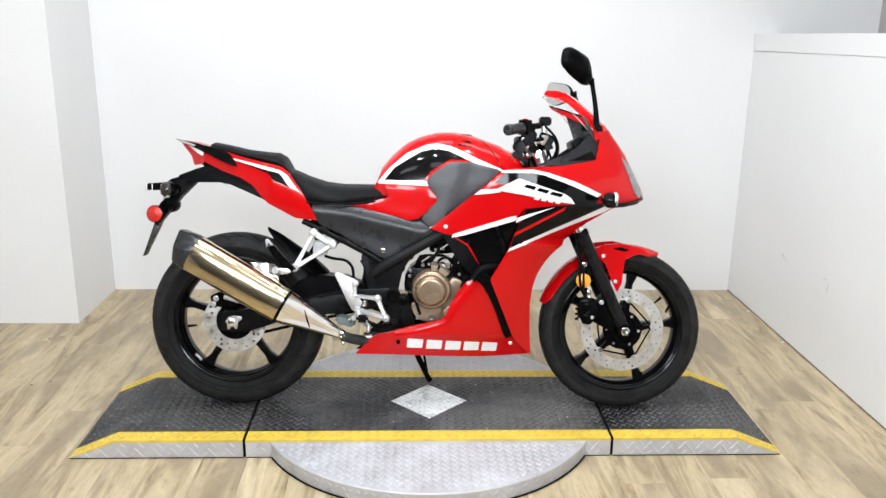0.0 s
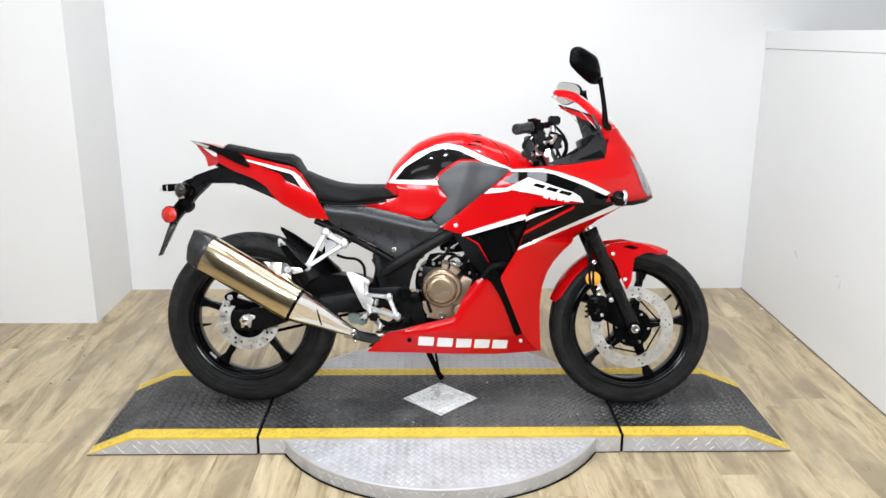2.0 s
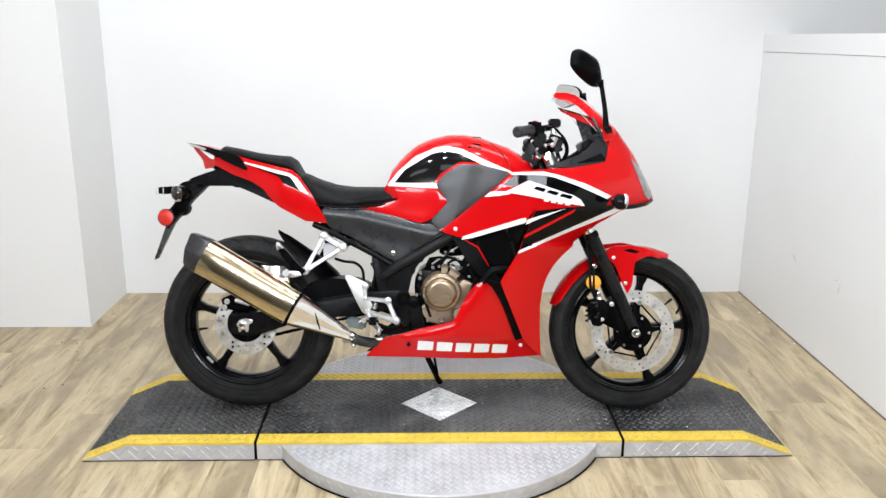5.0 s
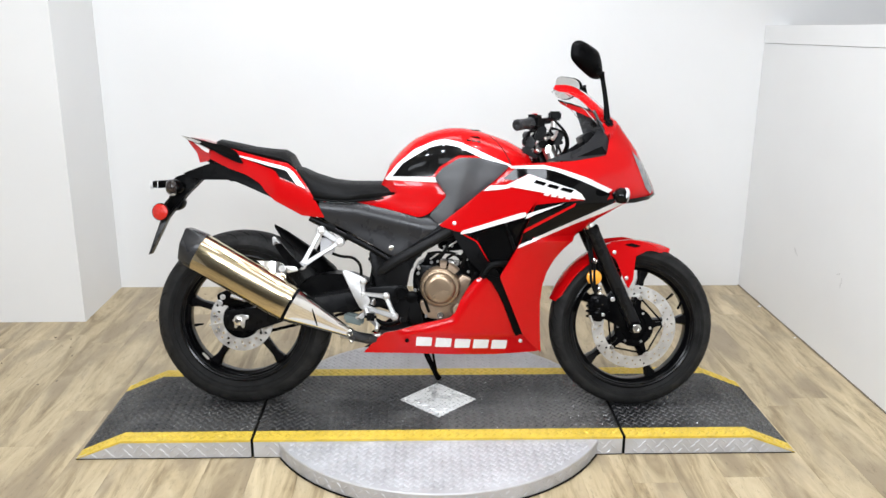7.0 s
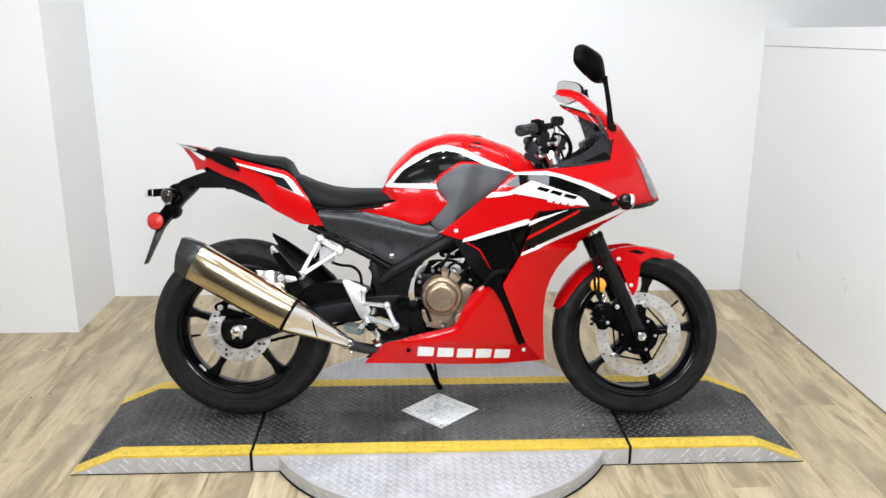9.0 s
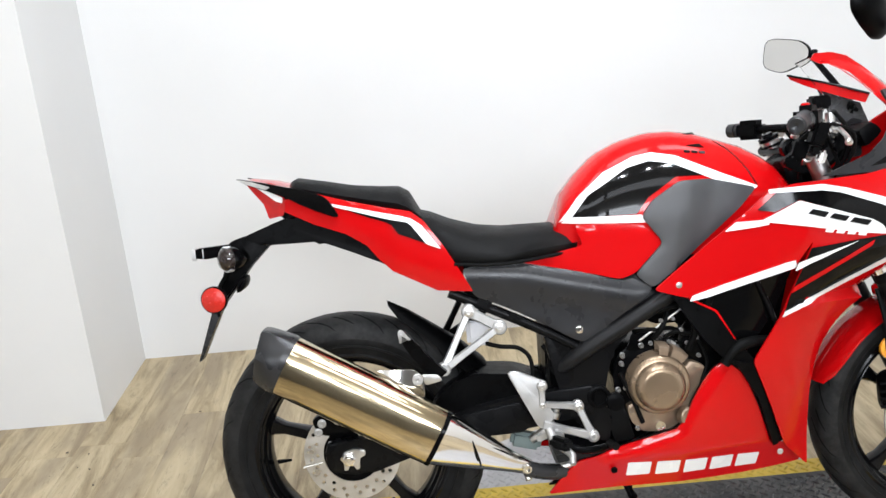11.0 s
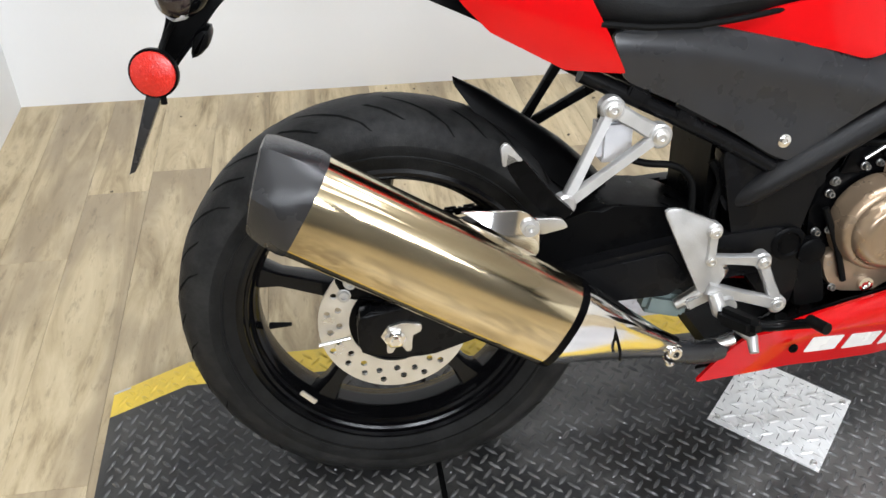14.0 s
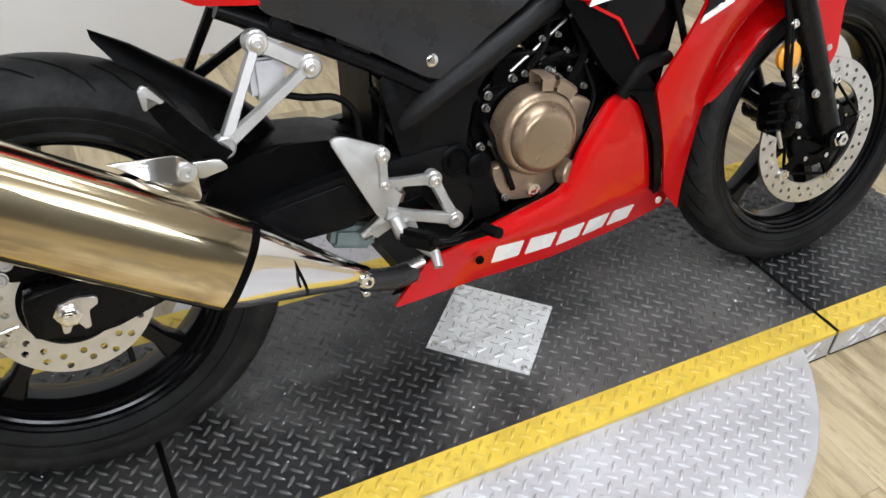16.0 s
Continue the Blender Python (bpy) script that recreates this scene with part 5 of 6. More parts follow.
screen = screen_patch("windscreen", 0, 1, -1, 1, M_GLASS, bike, 0, .003, "clear bubble windscreen")
screen.visible_shadow = False
panel("screen_trim", [(1.091, 1.118), (1.099, 1.131), (1.137, 1.132), (1.173, 1.122), (1.218, 1.089), (1.269, 1.044), (1.308, 1.008), (1.278, .990), (1.226, 1.046), (1.180, 1.085), (1.138, 1.106), (1.111, 1.108)], lambda x, z: ipl(x, (1.09, 1.2, 1.32), (.055, .050, .045)), M_RED, bike, th=.004, r=.003, step=.02, label="red strip along the screen")
loft("cowl_lip", [[Vector(a), Vector(b), Vector(b) + Vector((.003, .005, 0)), Vector(a) + Vector((.003, .005, 0))] for a, b in (((1.148, .200, 1.100), (1.153, .200, 1.091)), ((1.178, .172, 1.088), (1.181, .173, 1.071)), ((1.213, .138, 1.073), (1.212, .140, 1.053)), ((1.248, .100, 1.056), (1.244, .103, 1.034)), ((1.280, .058, 1.037), (1.272, .063, 1.018)))], M_RED, bike, label="red far cowl lip")
tube("lip_edge", [(1.146, .200, 1.102), (1.213, .138, 1.075), (1.280, .058, 1.039)], .003, M_GLOSSBLACK, bike, 6, spread=3)
loft("inner_wall", [[Vector(a), Vector(b), Vector(b) + Vector((.004, .005, 0)), Vector(a) + Vector((.004, .005, 0))] for a, b in (((1.206, .172, 1.064), (1.236, .125, .950)), ((1.230, .155, 1.050), (1.250, .110, .944)), ((1.252, .136, 1.036), (1.266, .090, .940)), ((1.280, .104, 1.020), (1.288, .055, .938)))], M_GREYPLASTIC, bike, label="grey inner cowl wall")
panel("screen_side", [(1.255, .985), (1.275, 1.030), (1.295, 1.020), (1.318, 1.005), (1.286, .965), (1.272, .955)], lambda x, z: fair_w(x, z) * .8 + .02, M_RED, bike, th=.004, r=.004, label="red cowl edge beside the screen")
prism("instrument_panel", [(1.19, .955), (1.225, .975), (1.25, .950), (1.21, .915)], -.06, .08, M_PLASTIC, bike, .006, .012, "black instrument panel")
tube("screen_stay", [(1.262, -.10, .965), (1.245, -.105, 1.0), (1.225, -.10, 1.04)], .006, M_GREYPLASTIC, bike, 8)

# --- mirrors
for s in (-1, 1):
    if s < 0:
        c, nrm = Vector((1.194, -.095, 1.210)), Vector((-.80, .60, 0))
        outl = [(-.058, .000), (-.052, .052), (-.027, .065), (.036, .040), (.052, -.003), (.060, -.058), (.030, -.060), (-.022, -.030)]
        uu = Vector((1, .95, 0))
    else:
        c, nrm = Vector((1.203, .335, 1.163)), Vector((-.735, -.678, 0))
        outl = [(-.052, -.014), (-.046, .040), (-.030, .050), (.034, .034), (.054, .008), (.046, -.024), (-.010, -.048), (-.046, -.030)]
        uu = Vector((.85, -.92, 0))
    outl = rounded(outl, .016, 3)
    rings = [[c + uu * (a * k) + Vector((0, 0, b * k)) - nrm * h for a, b in outl] for h, k in ((-.004, .985), (0, 1.0), (.008, .99), (.024, .82), (.036, .52), (.040, .15))]
    mirror = loft("mirror", rings, M_PLASTIC, bike, label="black plastic rear-view mirror", smooth=60)
    bm = bmesh.new()
    bm.faces.new([bm.verts.new(c + uu * (a * .95) + Vector((0, 0, b * .95)) + nrm * .0055) for a, b in outl])
    part("mirror_pane", bm, M_MIRROR, mirror, "silver mirror pane")
    foot = Vector((1.268, s * .115, 1.008))
    tip = Vector((1.253, -.105, 1.142)) if s < 0 else Vector((1.262, .290, 1.141))
    tube("mirror_stalk", [foot, foot * .55 + tip * .45 + Vector((.003, 0, 0)), tip, tip + Vector((-.008, s * .004, .022))], [.012, .0085, .008, .014], M_PLASTIC, mirror, 12, spread=4)
    bm = bmesh.new()
    box_into(bm, foot + Vector((.006, 0, -.008)), (.036, .03, .022), .007, Matrix.Rotation(radians(42), 3, "Y"))
    part("mirror_foot", bm, M_PLASTIC, mirror)

# --- handlebars, controls
for s in (-1, 1):
    a, b = (Vector((1.053, -.151, 1.000)), Vector((.952, -.300, .977))) if s < 0 else (Vector((1.105, .185, .972)), Vector((1.045, .300, .974)))
    dd = (b - a).normalized()
    bar = tube("handlebar", [a - dd * .05, a, b], .011, M_BLACKMETAL, bike, 12, label="black clip-on handlebar")
    tube("grip", [a + dd * .108, a + dd * .112, b - dd * .016, b - dd * .010], [.020, .0178, .0172, .0160], M_COVERPLASTIC, bar, 16, label="black rubber grip")
    lathe("bar_weight", b - dd * .008, dd, [(0, 0), (0, .0185), (.022, .0185), (.026, .0145), (.026, .006), (.022, 0)], M_COVERPLASTIC, bar, 18)
    bm = bmesh.new()
    box_into(bm, a + dd * .075, (.048, .072, .050), .012, Matrix.Rotation(radians(35 * s), 3, "Z"))
    part("switch_housing", bm, M_PLASTIC, bar)
    bm = bmesh.new()
    box_into(bm, (1.094, -.082, 1.022), (.042, .036, .030), .005)
    part("reservoir", bm, M_PLASTIC, bar, "black brake fluid reservoir") if s < 0 else bm.free()
    lx = 0 if s < 0 else .045
    tube("lever", [(1.080 + lx, s * .110, .982), (1.088 + lx, s * .165, .970), (1.080 + lx, s * .225, .952), (1.067 + lx, s * .268, .939), (1.062 + lx, s * .278, .936), (1.060 + lx, s * .284, .934)], [.0065, .0055, .0048, .0055, .008, .004], M_STEEL, bar, 10, spread=4, label="silver control lever")
    lathe("lever_pivot", a + Vector((.028, s * .01, -.022)), (0, 0, 1), [(0, 0), (0, .010), (.02, .010), (.02, 0)], M_STEEL, bar, 14)
    tube("fork_top", [(1.100, s * .098, .845), (1.056, s * .098, .945)], .0215, M_STEEL, bike, 18, label="steel fork tube top")
    lathe("fork_cap", (1.055, s * .098, .947), (-.4, 0, .92), [(0, 0), (0, .024), (.008, .024), (.010, .014), (.016, .012), (.016, 0)], M_BLACKMETAL, bike, 18)
    bm = bmesh.new()
    tube_into(bm, [(1.068, s * .098, .918), (1.060, s * .098, .938)], .030, 16)
    part("bar_clamp", bm, M_BLACKMETAL, bike)
    tube("control_cable", [a + Vector((.03, s * .02, .0)), (1.125, s * .15, .955), (1.13, s * .10, .91), (1.10, s * .06, .86)], .0045, M_RUBBERSEAL, bike, 8, spread=6)
    tube("control_cable", [a + Vector((.015, s * .0, -.03)), (1.10, s * .13, .92), (1.115, s * .12, .87), (1.09, s * .08, .84)], .004, M_RUBBERSEAL, bike, 8, spread=6)
for c, sz, m in (((1.030, -.215, .955), (.030, .03, .050), M_PLASTIC), ((1.000, -.19, .925), (.030, .03, .040), M_BLACKMETAL), ((.990, -.175, .90), (.035, .03, .025), M_BLACKMETAL), ((1.040, -.17, .925), (.022, .03, .03), M_RUBBERSEAL),
                 ((1.098, -.17, .94), (.020, .02, .05), M_BLACKMETAL), ((1.062, -.16, .905), (.016, .02, .03), M_CHROME2), ((1.085, -.18, .965), (.018, .018, .022), M_ALU), ((1.01, -.16, .885), (.04, .03, .014), M_BLACKMETAL)):
    bm = bmesh.new()
    box_into(bm, c, sz, .005, Matrix.Rotation(radians(20), 3, "Y"))
    part("control_fitting", bm, m, bike)
for c, ax, r, h, m in (((.995, -.150, .930), (0, -1, 0), .020, .022, M_BLACKMETAL), ((1.030, -.135, .902), (.2, -1, .3), .012, .03, M_STEEL), ((1.089, -.115, .954), (0, -1, .2), .010, .014, M_CHROME2), ((1.055, -.130, .935), (0, -1, .4), .008, .022, M_CHROME2), ((1.012, -.140, .955), (0, -1, 0), .007, .018, M_STEEL), ((1.112, -.110, .930), (0, -1, 0), .007, .015, M_BLACKMETAL)):
    lathe("control_fitting", c, ax, [(0, 0), (0, r), (h * .7, r), (h * .75, r * .7), (h, r * .65), (h, 0)], m, bike, 16)
for y0 in (-.17, -.15, -.19):
    tube("control_cable", [(1.07, y0, .975), (1.118, y0 + .01, .955), (1.130, y0 + .03, .915), (1.112, y0 + .05, .87)], .004, M_RUBBERSEAL, bike, 8, spread=6)
lathe("kill_switch", Vector((1.012, -.200, 1.012)), (0, 0, 1), [(0, 0), (0, .010), (.008, .009), (.010, 0)], M_RED, bike, 14)
prism("top_clamp", [(1.03, .925), (1.09, .945), (1.10, .925), (1.04, .905)], -.12, .12, M_BLACKMETAL, bike, .004, .01)
prism("head_block", [(1.04, .83), (1.02, .90), (1.08, .93), (1.11, .84)], -.05, .05, M_BLACKMETAL, bike, .006, .01)
tube("throttle_cable", [(1.02, -.20, .96), (1.005, -.18, .935), (1.025, -.14, .90), (1.04, -.10, .86)], .005, M_RUBBERSEAL, bike, 8, spread=6)

# --- fork, caliper, front mudguard
for s in (-1, 1):
    leg = tube("fork_leg", [(1.232, s * .092, .625), (1.250, s * .092, .585), (1.36, s * .092, .350), (1.395, s * .092, .275)], [.0235, .0235, .0225, .0225], M_FORK, bike, 20, label="black fork lower leg")
    tube("stanchion", [(1.236, s * .092, .61), (1.10, s * .095, .86)], .019, M_CHROME2, bike, 16, label="chromed fork stanchion")
    lathe("dust_seal", (1.228, s * .092, .632), (-.42, 0, .9), [(-.01, .0255), (.006, .0255), (.010, .022), (.010, .018)], M_RUBBERSEAL, bike, 20)
    lathe("axle_clamp", (1.386, s * .092, .290), (0, 1, 0), [(-.026, 0), (-.026, .024), (.026, .024), (.026, 0)], M_BLACKMETAL, leg, 20)
lathe("front_axle_nut", (1.386, -.117, .290), (0, -1, 0), [(0, 0), (0, .016), (.004, .016), (.005, .013), (.012, .012), (.012, .006), (.006, .005), (.006, 0)], M_CHROME2, bike, 6)
tube("front_axle", [(1.386, -.11, .290), (1.386, .11, .290)], .009, M_STEEL, bike, 12)
fcal = prism("front_caliper", [(1.220, .392), (1.238, .408), (1.285, .404), (1.293, .350), (1.266, .308), (1.226, .316)], -.112, -.058, M_BLACKMETAL, bike, .007, .014, "black front brake caliper")
prism("caliper_bracket", [(1.255, .330), (1.300, .420), (1.335, .405), (1.375, .300), (1.340, .285)], -.088, -.078, M_BLACKMETAL, fcal, .003, .01)
for x, z, r, mm in ((1.300, .392, .0065, M_STEEL), (1.255, .355, .0055, M_FORK), (1.268, .338, .0050, M_STEEL)):
    bolt((x, -.118, z), fcal, r, .007, mm)
tube("brake_line", [(1.252, -.105, .385), (1.238, -.108, .44), (1.235, -.10, .52), (1.215, -.085, .60)], .0055, M_RUBBERSEAL, bike, 8, spread=5)
lathe("amber_reflector", (1.237, -.104, .466), (0, -1, 0), [(-.006, 0), (-.006, .026), (.002, .026), (.004, .023), (.0055, 0)], M_AMBER, bike, 28, "round amber side reflector")
prism("reflector_bracket", [(1.228, .52), (1.242, .535), (1.252, .52), (1.250, .44), (1.262, .425), (1.252, .41), (1.232, .43)], -.100, -.094, M_BLACKMETAL, bike, .002, .006)
for x, z in ((1.240, .523), (1.258, .424), (1.262, .404)):
    bolt((x, -.103, z), bike, .0065, .006, M_CHROME2)
# caliper pistons, pad pin and bleed nipple
for z in (.338, .378):
    lathe("caliper_piston", (1.252, -.112, z), (0, -1, 0), [(0, 0), (0, .016), (.006, .015), (.008, .011), (.008, 0)], M_BLACKMETAL, fcal, 18)
tube("pad_pin", [(1.222, -.118, .335), (1.236, -.118, .300)], .004, M_STEEL, fcal, 8)
for k in range(4):
    tube("caliper_rib", [(1.212, -.10, .330 + .018 * k), (1.235, -.114, .334 + .018 * k)], .004, M_BLACKMETAL, fcal, 8)
tube("brake_line", [(1.248, -.110, .402), (1.226, -.112, .45), (1.222, -.105, .53), (1.212, -.09, .60)], .0048, M_RUBBERSEAL, bike, 8, spread=5)
bm = bmesh.new()
rings = []
for k in range(25):
    a = radians(64 + 98 * k / 24)
    e = Vector((math.cos(a), 0, math.sin(a)))
    taper = min(1.0, .35 + k / 5.0, .55 + (24 - k) / 8.0)
    ring = []
    for q in range(-5, 6):
        t = q / 5
        ring.append(Vector((1.390, 0, .283)) + e * (.309 - .026 * abs(t) ** 2.6) + Vector((0, .066 * taper * t, 0)))
    rings.append(ring + [p - e * .004 for p in ring[::-1]])
fender = loft("front_mudguard", rings, M_RED, bike, label="gloss red front mudguard")
for s in (-1, 1):
    panel("mudguard_side", [(1.283, .575), (1.303, .590), (1.373, .597), (1.433, .584), (1.47, .560), (1.425, .556), (1.388, .538), (1.377, .456), (1.361, .424), (1.345, .456), (1.318, .525), (1.289, .552)], lambda x, z: .074 + .012 * max(0, min(1, (.55 - z) / .1)), M_RED, fender, side=s, r=.006, th=.004)
    panel("mudguard_slot", [(1.345, .578), (1.372, .584), (1.405, .574), (1.385, .568)], flat_w(.0745), M_GLOSSBLACK, fender, side=s, r=.004, off=.0008, th=.0015)
    for x, z, yy in ((1.312, .552, .0745), (1.354, .462, .0855)):
        bolt((x, s * (yy + .0005), z), fender, .0055, .003, M_STEEL, (0, s, 0))

# --- tank
rings = []
for i in range(27):
    x = .497 + (1.030 - .497) * (i / 26) ** 1.15
    zt = tank_top(x)
    side = []
    for k in range(16):
        t = math.sin(k / 15 * math.pi / 2) if k else 0
        z = .715 + (zt - .715) * t
        side.append((tank_w(x, min(z, zt)) if k < 15 else 0.0, z))
    ring = [Vector((x, -w, z)) for w, z in side] + [Vector((x, w, z)) for w, z in side[-2::-1]]
    rings.append(ring)
tank = loft("fuel_tank", rings, M_RED, bike, label="gloss red fuel tank with black and white graphics", smooth=60)
WB = [(.509, .802), (.553, .855), (.611, .905), (.680, .935), (.719, .941), (.769, .931), (.866, .886), (.946, .852), (.936, .846), (.856, .869), (.759, .915), (.710, .923), (.661, .911), (.573, .857), (.536, .812)]
TB = [(.532, .811), (.573, .858), (.661, .912), (.710, .924), (.759, .916), (.850, .874), (.832, .884), (.764, .886), (.698, .845), (.673, .812)]
for s in (-1, 1):
    panel("tank_stripe", WB, tank_w, M_WHITE, tank, off=.0022, th=.0015, side=s, r=.003, step=.015, label="white vinyl stripe")
    panel("tank_graphic", TB, tank_w, M_GLOSSBLACK, tank, off=.0016, th=.0010, side=s, r=.004, step=.015, label="gloss black graphic")
    panel("tank_stripe", [(.512, .800), (.532, .812), (.683, .810), (.692, .792), (.600, .796)], tank_w, M_WHITE, tank, off=.0022, th=.0015, side=s, r=.003, step=.015)
    for i in range(3):
        x0 = .792 + .017 * i
        panel("logo_bar", [(x0, .9355 - i * .002), (x0 + .001, .941 - i * .002), (x0 + .014, .939 - i * .002), (x0 + .013, .9335 - i * .002)], tank_w, M_GLOSSBLACK, tank, off=.0014, th=.001, side=s, r=.001, step=.01)
    panel("logo_bar", [(.800, .951), (.832, .952), (.842, .943), (.815, .947)], tank_w, M_GLOSSBLACK, tank, off=.0014, th=.001, side=s, r=.002, step=.01)
    panel("knee_pad", [(.681, .806), (.706, .839), (.768, .877), (.837, .876), (.940, .850), (.896, .808), (.751, .689), (.698, .648), (.663, .680), (.725, .747)], lambda x, z: tank_w(x, z) + .003 + .03 * max(0, .70 - z) + .011 * max(0, 1 - abs(x - .79 + .25 * (.87 - z)) / (.05 if x - .79 + .25 * (.87 - z) > 0 else .12)), M_KNEE, bike, off=.002, th=.006, side=s, r=.012, step=.015, roll=.0015, label="dark grey ribbed knee panel")
    panel("side_panel", [(.399, .724), (.470, .734), (.554, .752), (.535, .798), (.683, .788), (.725, .747), (.663, .684), (.630, .672), (.575, .687)], lambda x, z: sum(ipl(x + e, (.35, .45, .55, .64, .77), (.112, .117, .124, .131, .135)) for e in (-.06, -.03, 0, .03, .06)) / 5 + .04 * max(0, .72 - z), M_RED, bike, th=.006, side=s, r=.012, step=.015, roll=.0008, label="gloss red panel under the tank")
    panel("side_cover", [(.286, .722), (.404, .726), (.575, .688), (.630, .673), (.663, .682), (.70, .655), (.687, .634), (.596, .571), (.557, .535), (.522, .547), (.452, .589), (.381, .627), (.308, .660)], cover_w, M_COVERPLASTIC, bike, th=.008, side=s, r=.012, step=.012, roll=.0008, label="matt black plastic side cover")
bolt((.534, -cover_w(.534, .568), .568), bike, .0075, .003, M_CHROME2)
for s in (-1, 1):
    tube("tank_seam", [(x, s * -(tank_w(x, z) + .0004) * -1 if s > 0 else -(tank_w(x, z) + .0004), z) for x, z in ((.872, .955), (.893, .938), (.912, .915), (.930, .885), (.943, .855))], .0016, M_GLOSSBLACK, tank, 6)
lathe("filler_cap", (.80, .01, .968), (-.06, 0, 1), [(-.01, 0), (-.01, .045), (.004, .045), (.008, .040), (.008, .018), (.012, .014), (.012, 0)], M_BLACKMETAL, tank, 30, "black fuel filler cap")

# --- seats
def seat_rings(rows):
    out = []
    for x, top, bot, w, crown in rows:
        ring = []
        for y, z in ((0, top), (.35, top - crown * .12), (.62, top - crown * .4), (.84, top - crown * .85), (.97, top - crown * 1.5), (1.0, bot + (top - bot) * .30), (.985, bot + .006), (.93, bot)):
            ring.append((y, max(z, bot) if y > .9 else z))
        out.append([Vector((x, -w * y, z)) for y, z in ring[::-1]] + [Vector((x, w * y, z)) for y, z in ring[1:]])
    return out


seat = loft("rider_seat", seat_rings([(0.2, 0.848, 0.8, 0.095, 0.016), (0.225, 0.842, 0.765, 0.118, 0.019), (0.27, 0.822, 0.735, 0.134, 0.026), (0.33, 0.804, 0.727, 0.138, 0.032), (0.39, 0.797, 0.726, 0.136, 0.032), (0.45, 0.797, 0.731, 0.128, 0.032), (0.515, 0.797, 0.738, 0.114, 0.032), (0.556, 0.790, 0.745, 0.1, 0.029), (0.585, 0.780, 0.75, 0.086, 0.022), (0.602, 0.765, 0.754, 0.066, 0.013)]), M_SEAT, bike, label="black vinyl rider seat", smooth=60)
tube("seat_piping", [(.27, -.137, .733), (.33, -.140, .727), (.39, -.138, .726), (.45, -.130, .731), (.515, -.116, .738), (.556, -.102, .745), (.594, -.082, .752)], .004, M_RUBBERSEAL, seat, 8)
loft("pillion_seat", seat_rings([(-0.082, 0.934, 0.918, 0.0485, 0.011), (-0.068, 0.940, 0.912, 0.06402, 0.015), (-0.006, 0.928, 0.896, 0.08148, 0.019), (0.054, 0.915, 0.882, 0.09312, 0.023), (0.114, 0.908, 0.868, 0.10282, 0.023), (0.16, 0.905, 0.856, 0.1067, 0.023), (0.182, 0.892, 0.846, 0.1067, 0.027), (0.197, 0.862, 0.84, 0.10476, 0.019), (0.208, 0.840, 0.832, 0.10282, 0.008)]), M_SEAT, bike, label="black vinyl pillion seat pad", smooth=60)

# --- tail
TL = [(-.097, .872), (-.092, .896), (-.020, .905), (-.006, .901), (.045, .886), (.124, .867), (.184, .854), (.211, .832), (.249, .777), (.281, .721), (.308, .670), (.231, .677), (.137, .727), (.106, .758), (.085, .786), (.040, .814), (-.028, .838)]
for s in (-1, 1):
    tail = panel("tail_fairing", TL, tail_w, M_RED, bike, th=.006, side=s, r=.004, step=.016, roll=.0008, label="gloss red tail fairing with a white stripe")
    panel("tail_stripe", [(.014, .881), (.083, .865), (.162, .846), (.186, .838), (.206, .823), (.245, .769), (.214, .782), (.185, .823), (.176, .831), (.122, .844), (.075, .858), (.019, .874)], tail_w, M_WHITE, tail, off=.0040, th=.0025, side=s, r=.003, step=.016, label="white vinyl stripe")
    panel("tail_vent", [(.039, .868), (.075, .860), (.122, .846), (.176, .833), (.187, .823), (.216, .782), (.155, .808), (.144, .826), (.133, .833), (.090, .848)], tail_w, M_PLASTIC, tail, off=.0028, th=.002, side=s, r=.002, step=.016)
    panel("grab_rail", [(-.196, .949), (-.129, .935), (-.055, .917), (-.002, .899), (.010, .888), (.031, .853), (.018, .853), (-.020, .868), (-.054, .884), (-.080, .899), (-.124, .917), (-.172, .934)], lambda x, z: tail_w(x, z) + .008, M_GLOSSBLACK, bike, off=.004, th=.030, side=s, r=.006, step=.02, label="black passenger grab rail")
    # Pale panel in place of the ceiling's reflection on the glossy rail tip.
    panel("rail_tip_gleam", [(-.195, .948), (-.160, .940), (-.118, .926), (-.128, .920), (-.172, .935)], lambda x, z: tail_w(x, z) + .008, M_STEEL, bike, off=.0052, th=.0015, side=s, r=.003, step=.02, label="pale panel standing for the gleam on the grab rail tip")
    panel("tail_lamp", [(-.174, .936), (-.124, .918), (-.089, .901), (-.090, .878), (-.094, .862), (-.128, .856), (-.137, .889), (-.162, .919)], lambda x, z: tail_w(x, z) + .002, M_TAILRED, bike, th=.010, side=s, r=.004, step=.02, label="red tail lamp lens")
    panel("lamp_insert", [(-.156, .930), (-.124, .917), (-.093, .901), (-.095, .889), (-.109, .894), (-.140, .918)], lambda x, z: tail_w(x, z) + .004, M_WHITE, bike, th=.003, side=s, r=.003, step=.02)
loft("tail_top", [[Vector((x, y, z + (0 if abs(y) > w * .9 else .004))) for y in (-w, -w * .5, 0, w * .5, w)] + [Vector((x, y, z - (.006 if x < -.15 else .02))) for y in (w, 0, -w)] for x, z, w in ((-.172, .942, .040), (-.12, .934, .062), (-.04, .908, .082), (.08, .872, .10), (.20, .835, .12))], M_RED, bike, label="gloss red tail top cover")
prism("tail_core", [(-.130, .880), (-.10, .850), (.03, .812), (.12, .752), (.20, .70), (.29, .70), (.22, .82), (.05, .865), (-.12, .93)], -.055, .055, M_PLASTIC, bike, .006, .015)
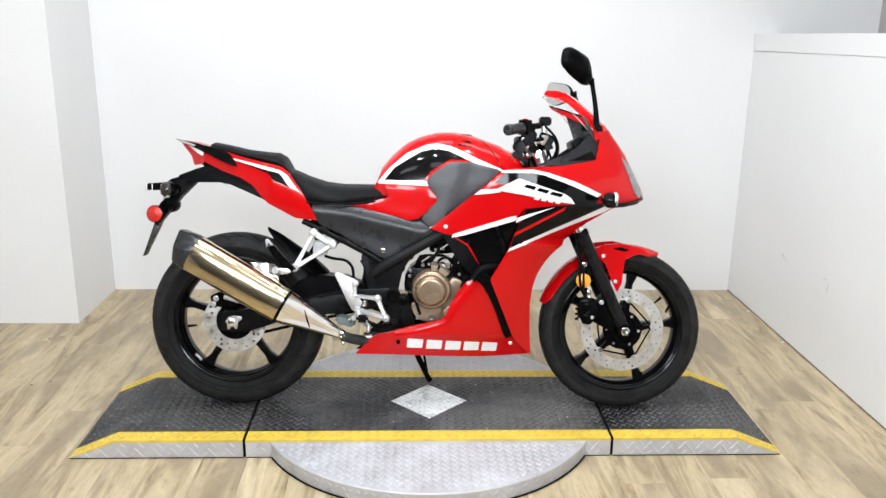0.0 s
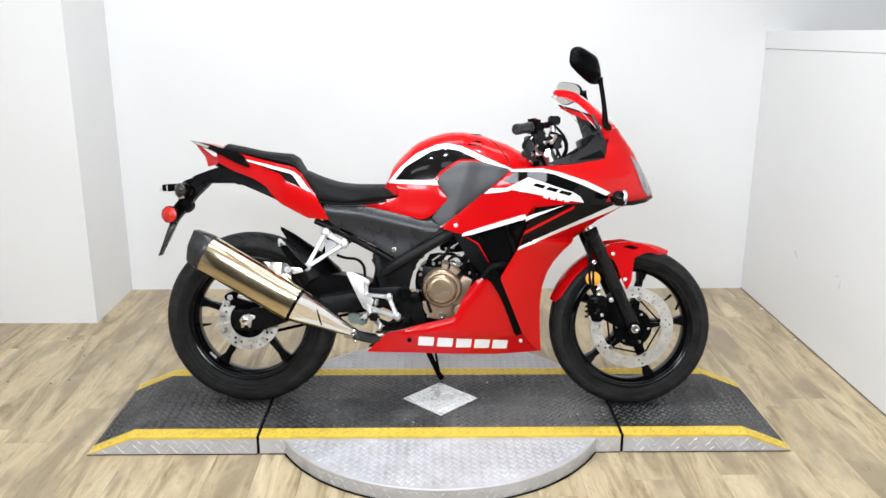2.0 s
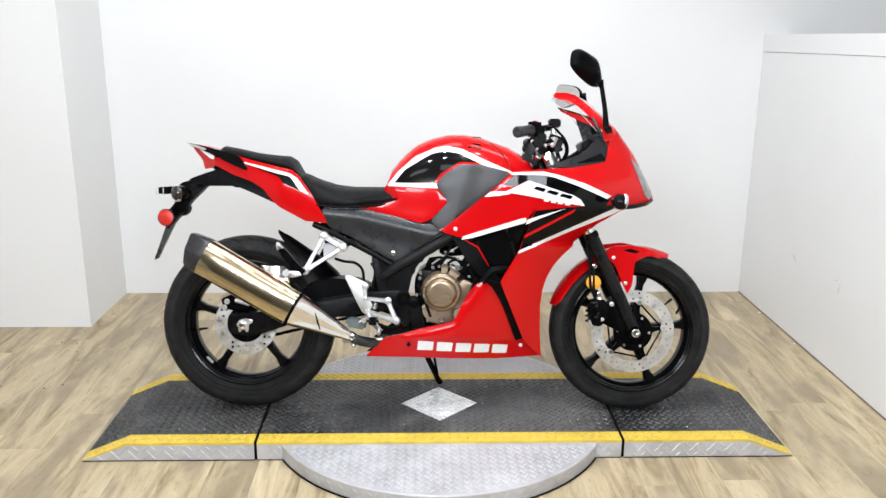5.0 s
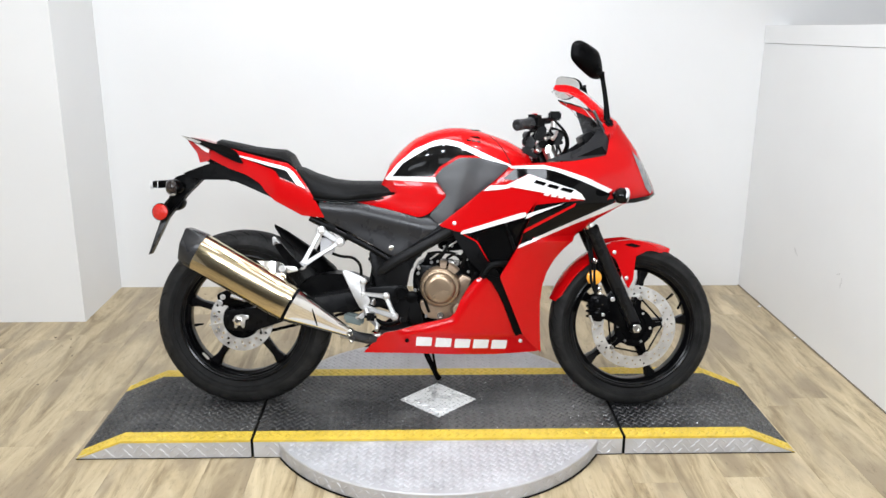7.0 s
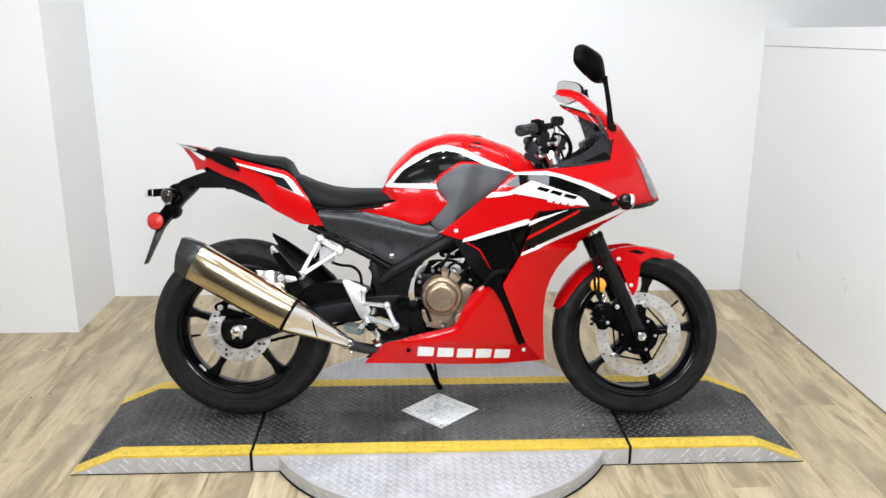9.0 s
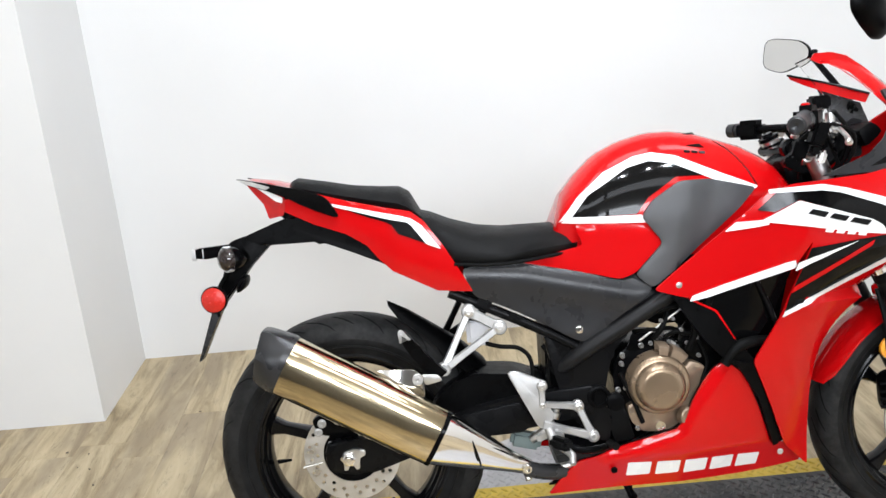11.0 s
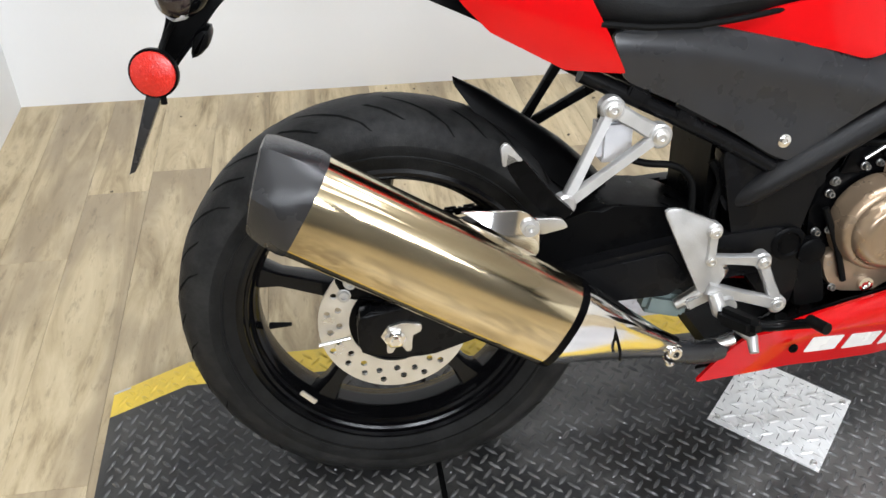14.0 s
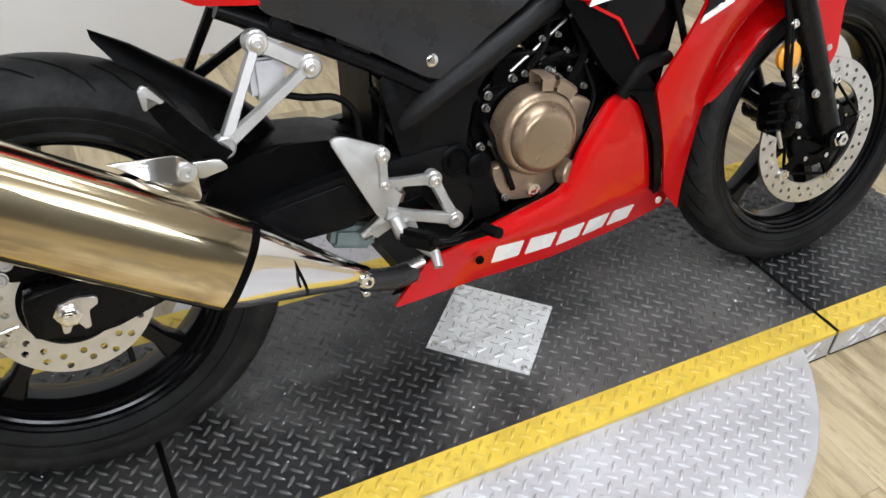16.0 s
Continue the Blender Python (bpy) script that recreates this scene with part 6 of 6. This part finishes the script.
under = prism("undertail", [(-.196, .818), (-.160, .831), (-.120, .846), (-.078, .858), (.036, .826), (.120, .765), (.225, .690), (.185, .700), (.130, .730), (.039, .771), (-.023, .797), (-.146, .797), (-.170, .806)], -.066, .030, M_PLASTIC, bike, .005, .012, "black plastic undertail")
prism("plate_bracket", [(-.240, .805), (-.196, .818), (-.130, .812), (-.140, .797), (-.195, .744), (-.217, .714), (-.246, .682), (-.272, .648), (-.285, .655), (-.268, .705), (-.255, .735)], -.018, .020, M_PLASTIC, under, .006, .012, "black licence plate bracket")
prism("bracket_pad", [(-.222, .722), (-.200, .728), (-.205, .700), (-.232, .684)], -.03, .02, M_PLASTIC, under, .008, .012)
bm = bmesh.new()
prism_into(bm, [(-.290, .660), (-.266, .660), (-.329, .533), (-.338, .529)], -.004, .030, .002, 0)
part("plate_holder", bm, M_GREYPLASTIC, under, "thin black plate holder tapering to a point")
prism("signal_arm", [(-.19, .800), (-.325, .792), (-.335, .786), (-.333, .768), (-.30, .766), (-.20, .778)], .028, .055, M_GLOSSBLACK, bike, .004, .006, "black rear signal arm")
for x0, x1 in ((-.338, -.328), (-.312, -.309)):
    bm = bmesh.new()
    box_into(bm, ((x0 + x1) / 2, .041, .778), (x1 - x0, .031, .027), .002)
    part("arm_tip", bm, M_STEEL, bike)
sig = lathe("rear_signal", (-.216, -.035, .771), (-.75, -.65, 0), [(-.02, 0), (-.017, .014), (-.004, .023), (.010, .0275), (.020, .0275), (.020, 0)], M_GLOSSBLACK, bike, 24, "black rear turn signal with a clear lens")
lathe("signal_lens", (-.232, -.049, .771), (-.75, -.65, 0), [(0, .0275), (.010, .0265), (.020, .019), (.026, 0)], M_DARKLENS, sig, 24)
lathe("lens_rim", (-.234, -.044, .770), (-.80, -.60, 0), [(-.004, .0295), (.008, .0300), (.011, .0280), (.008, .0265), (-.004, .0265)], M_BOTTLE, sig, 24)
refl = lathe("reflector_housing", (-.268, -.078, .685), (-.15, -1, 0), [(-.012, 0), (-.012, .024), (-.006, .0305), (.001, .0305), (.001, 0)], M_PLASTIC, bike, 32, "black cup of the side reflector")
lathe("red_reflector", (-.268, -.0785, .685), (-.15, -1, 0), [(0, 0), (0, .0275), (.003, .0275), (.0045, .025), (.006, 0)], M_REFLECT, refl, 32, "round red side reflector")
tube("reflector_stem", [(-.245, -.03, .735), (-.256, -.055, .715), (-.262, -.072, .69), (-.262, -.072, .645)], .004, M_RUBBERSEAL, bike, 8, spread=4)

# --- side stand
tube("side_stand", [(.640, .085, .200), (.655, .105, .150), (.690, .155, .065), (.700, .172, .046)], [.012, .011, .010, .012], M_BLACKMETAL, bike, 12, label="black side stand")
tube("stand_spring", [(.668, .10, .210), (.680, .120, .140), (.690, .145, .085)], .0045, M_BLACKMETAL, bike, 8)

# ---------------------------------------------------------------- floor planks, each its own board
PW, PL = 0.152, 0.92
rng = random.Random(4)
base = {}


def plank_mesh(w, l):
    key = (round(w, 3), round(l, 3))
    if key not in base:
        bm = bmesh.new()
        g = 0.0004
        lo = [(-w / 2, -l / 2, -.004), (w / 2, -l / 2, -.004), (w / 2, l / 2, -.004), (-w / 2, l / 2, -.004)]
        v0 = [bm.verts.new(p) for p in lo]
        v1 = [bm.verts.new((x * (1 - g / w), y * (1 - g / l), -.0006)) for x, y, _ in lo]
        v2 = [bm.verts.new((x * (1 - 3.2 * g / w), y * (1 - 3.2 * g / l), 0)) for x, y, _ in lo]
        for a, b in ((v0, v1), (v1, v2)):
            for i in range(4):
                bm.faces.new((a[i], a[(i + 1) % 4], b[(i + 1) % 4], b[i]))
        bm.faces.new(v2)
        me = bpy.data.meshes.new("plank")
        bm.to_mesh(me)
        bm.free()
        me.materials.append(M_PLANK)
        base[key] = me
    return base[key]


for i in range(-24, 12):
    x = (i + 0.5) * PW
    if x > XR + PW * 0.5 or x < -3.6:
        continue
    y = -4.6 - rng.random() * PL
    while y < YB + 0.05:
        y2 = min(y + PL, YB + 0.06)
        y0 = max(y, -4.598)
        if y2 - y0 > 0.05:
            ob = new("plank", plank_mesh(PW, y2 - y0))
            ob.parent = floor
            ob.location = (x, (y0 + y2) / 2, 0)
        y += PL
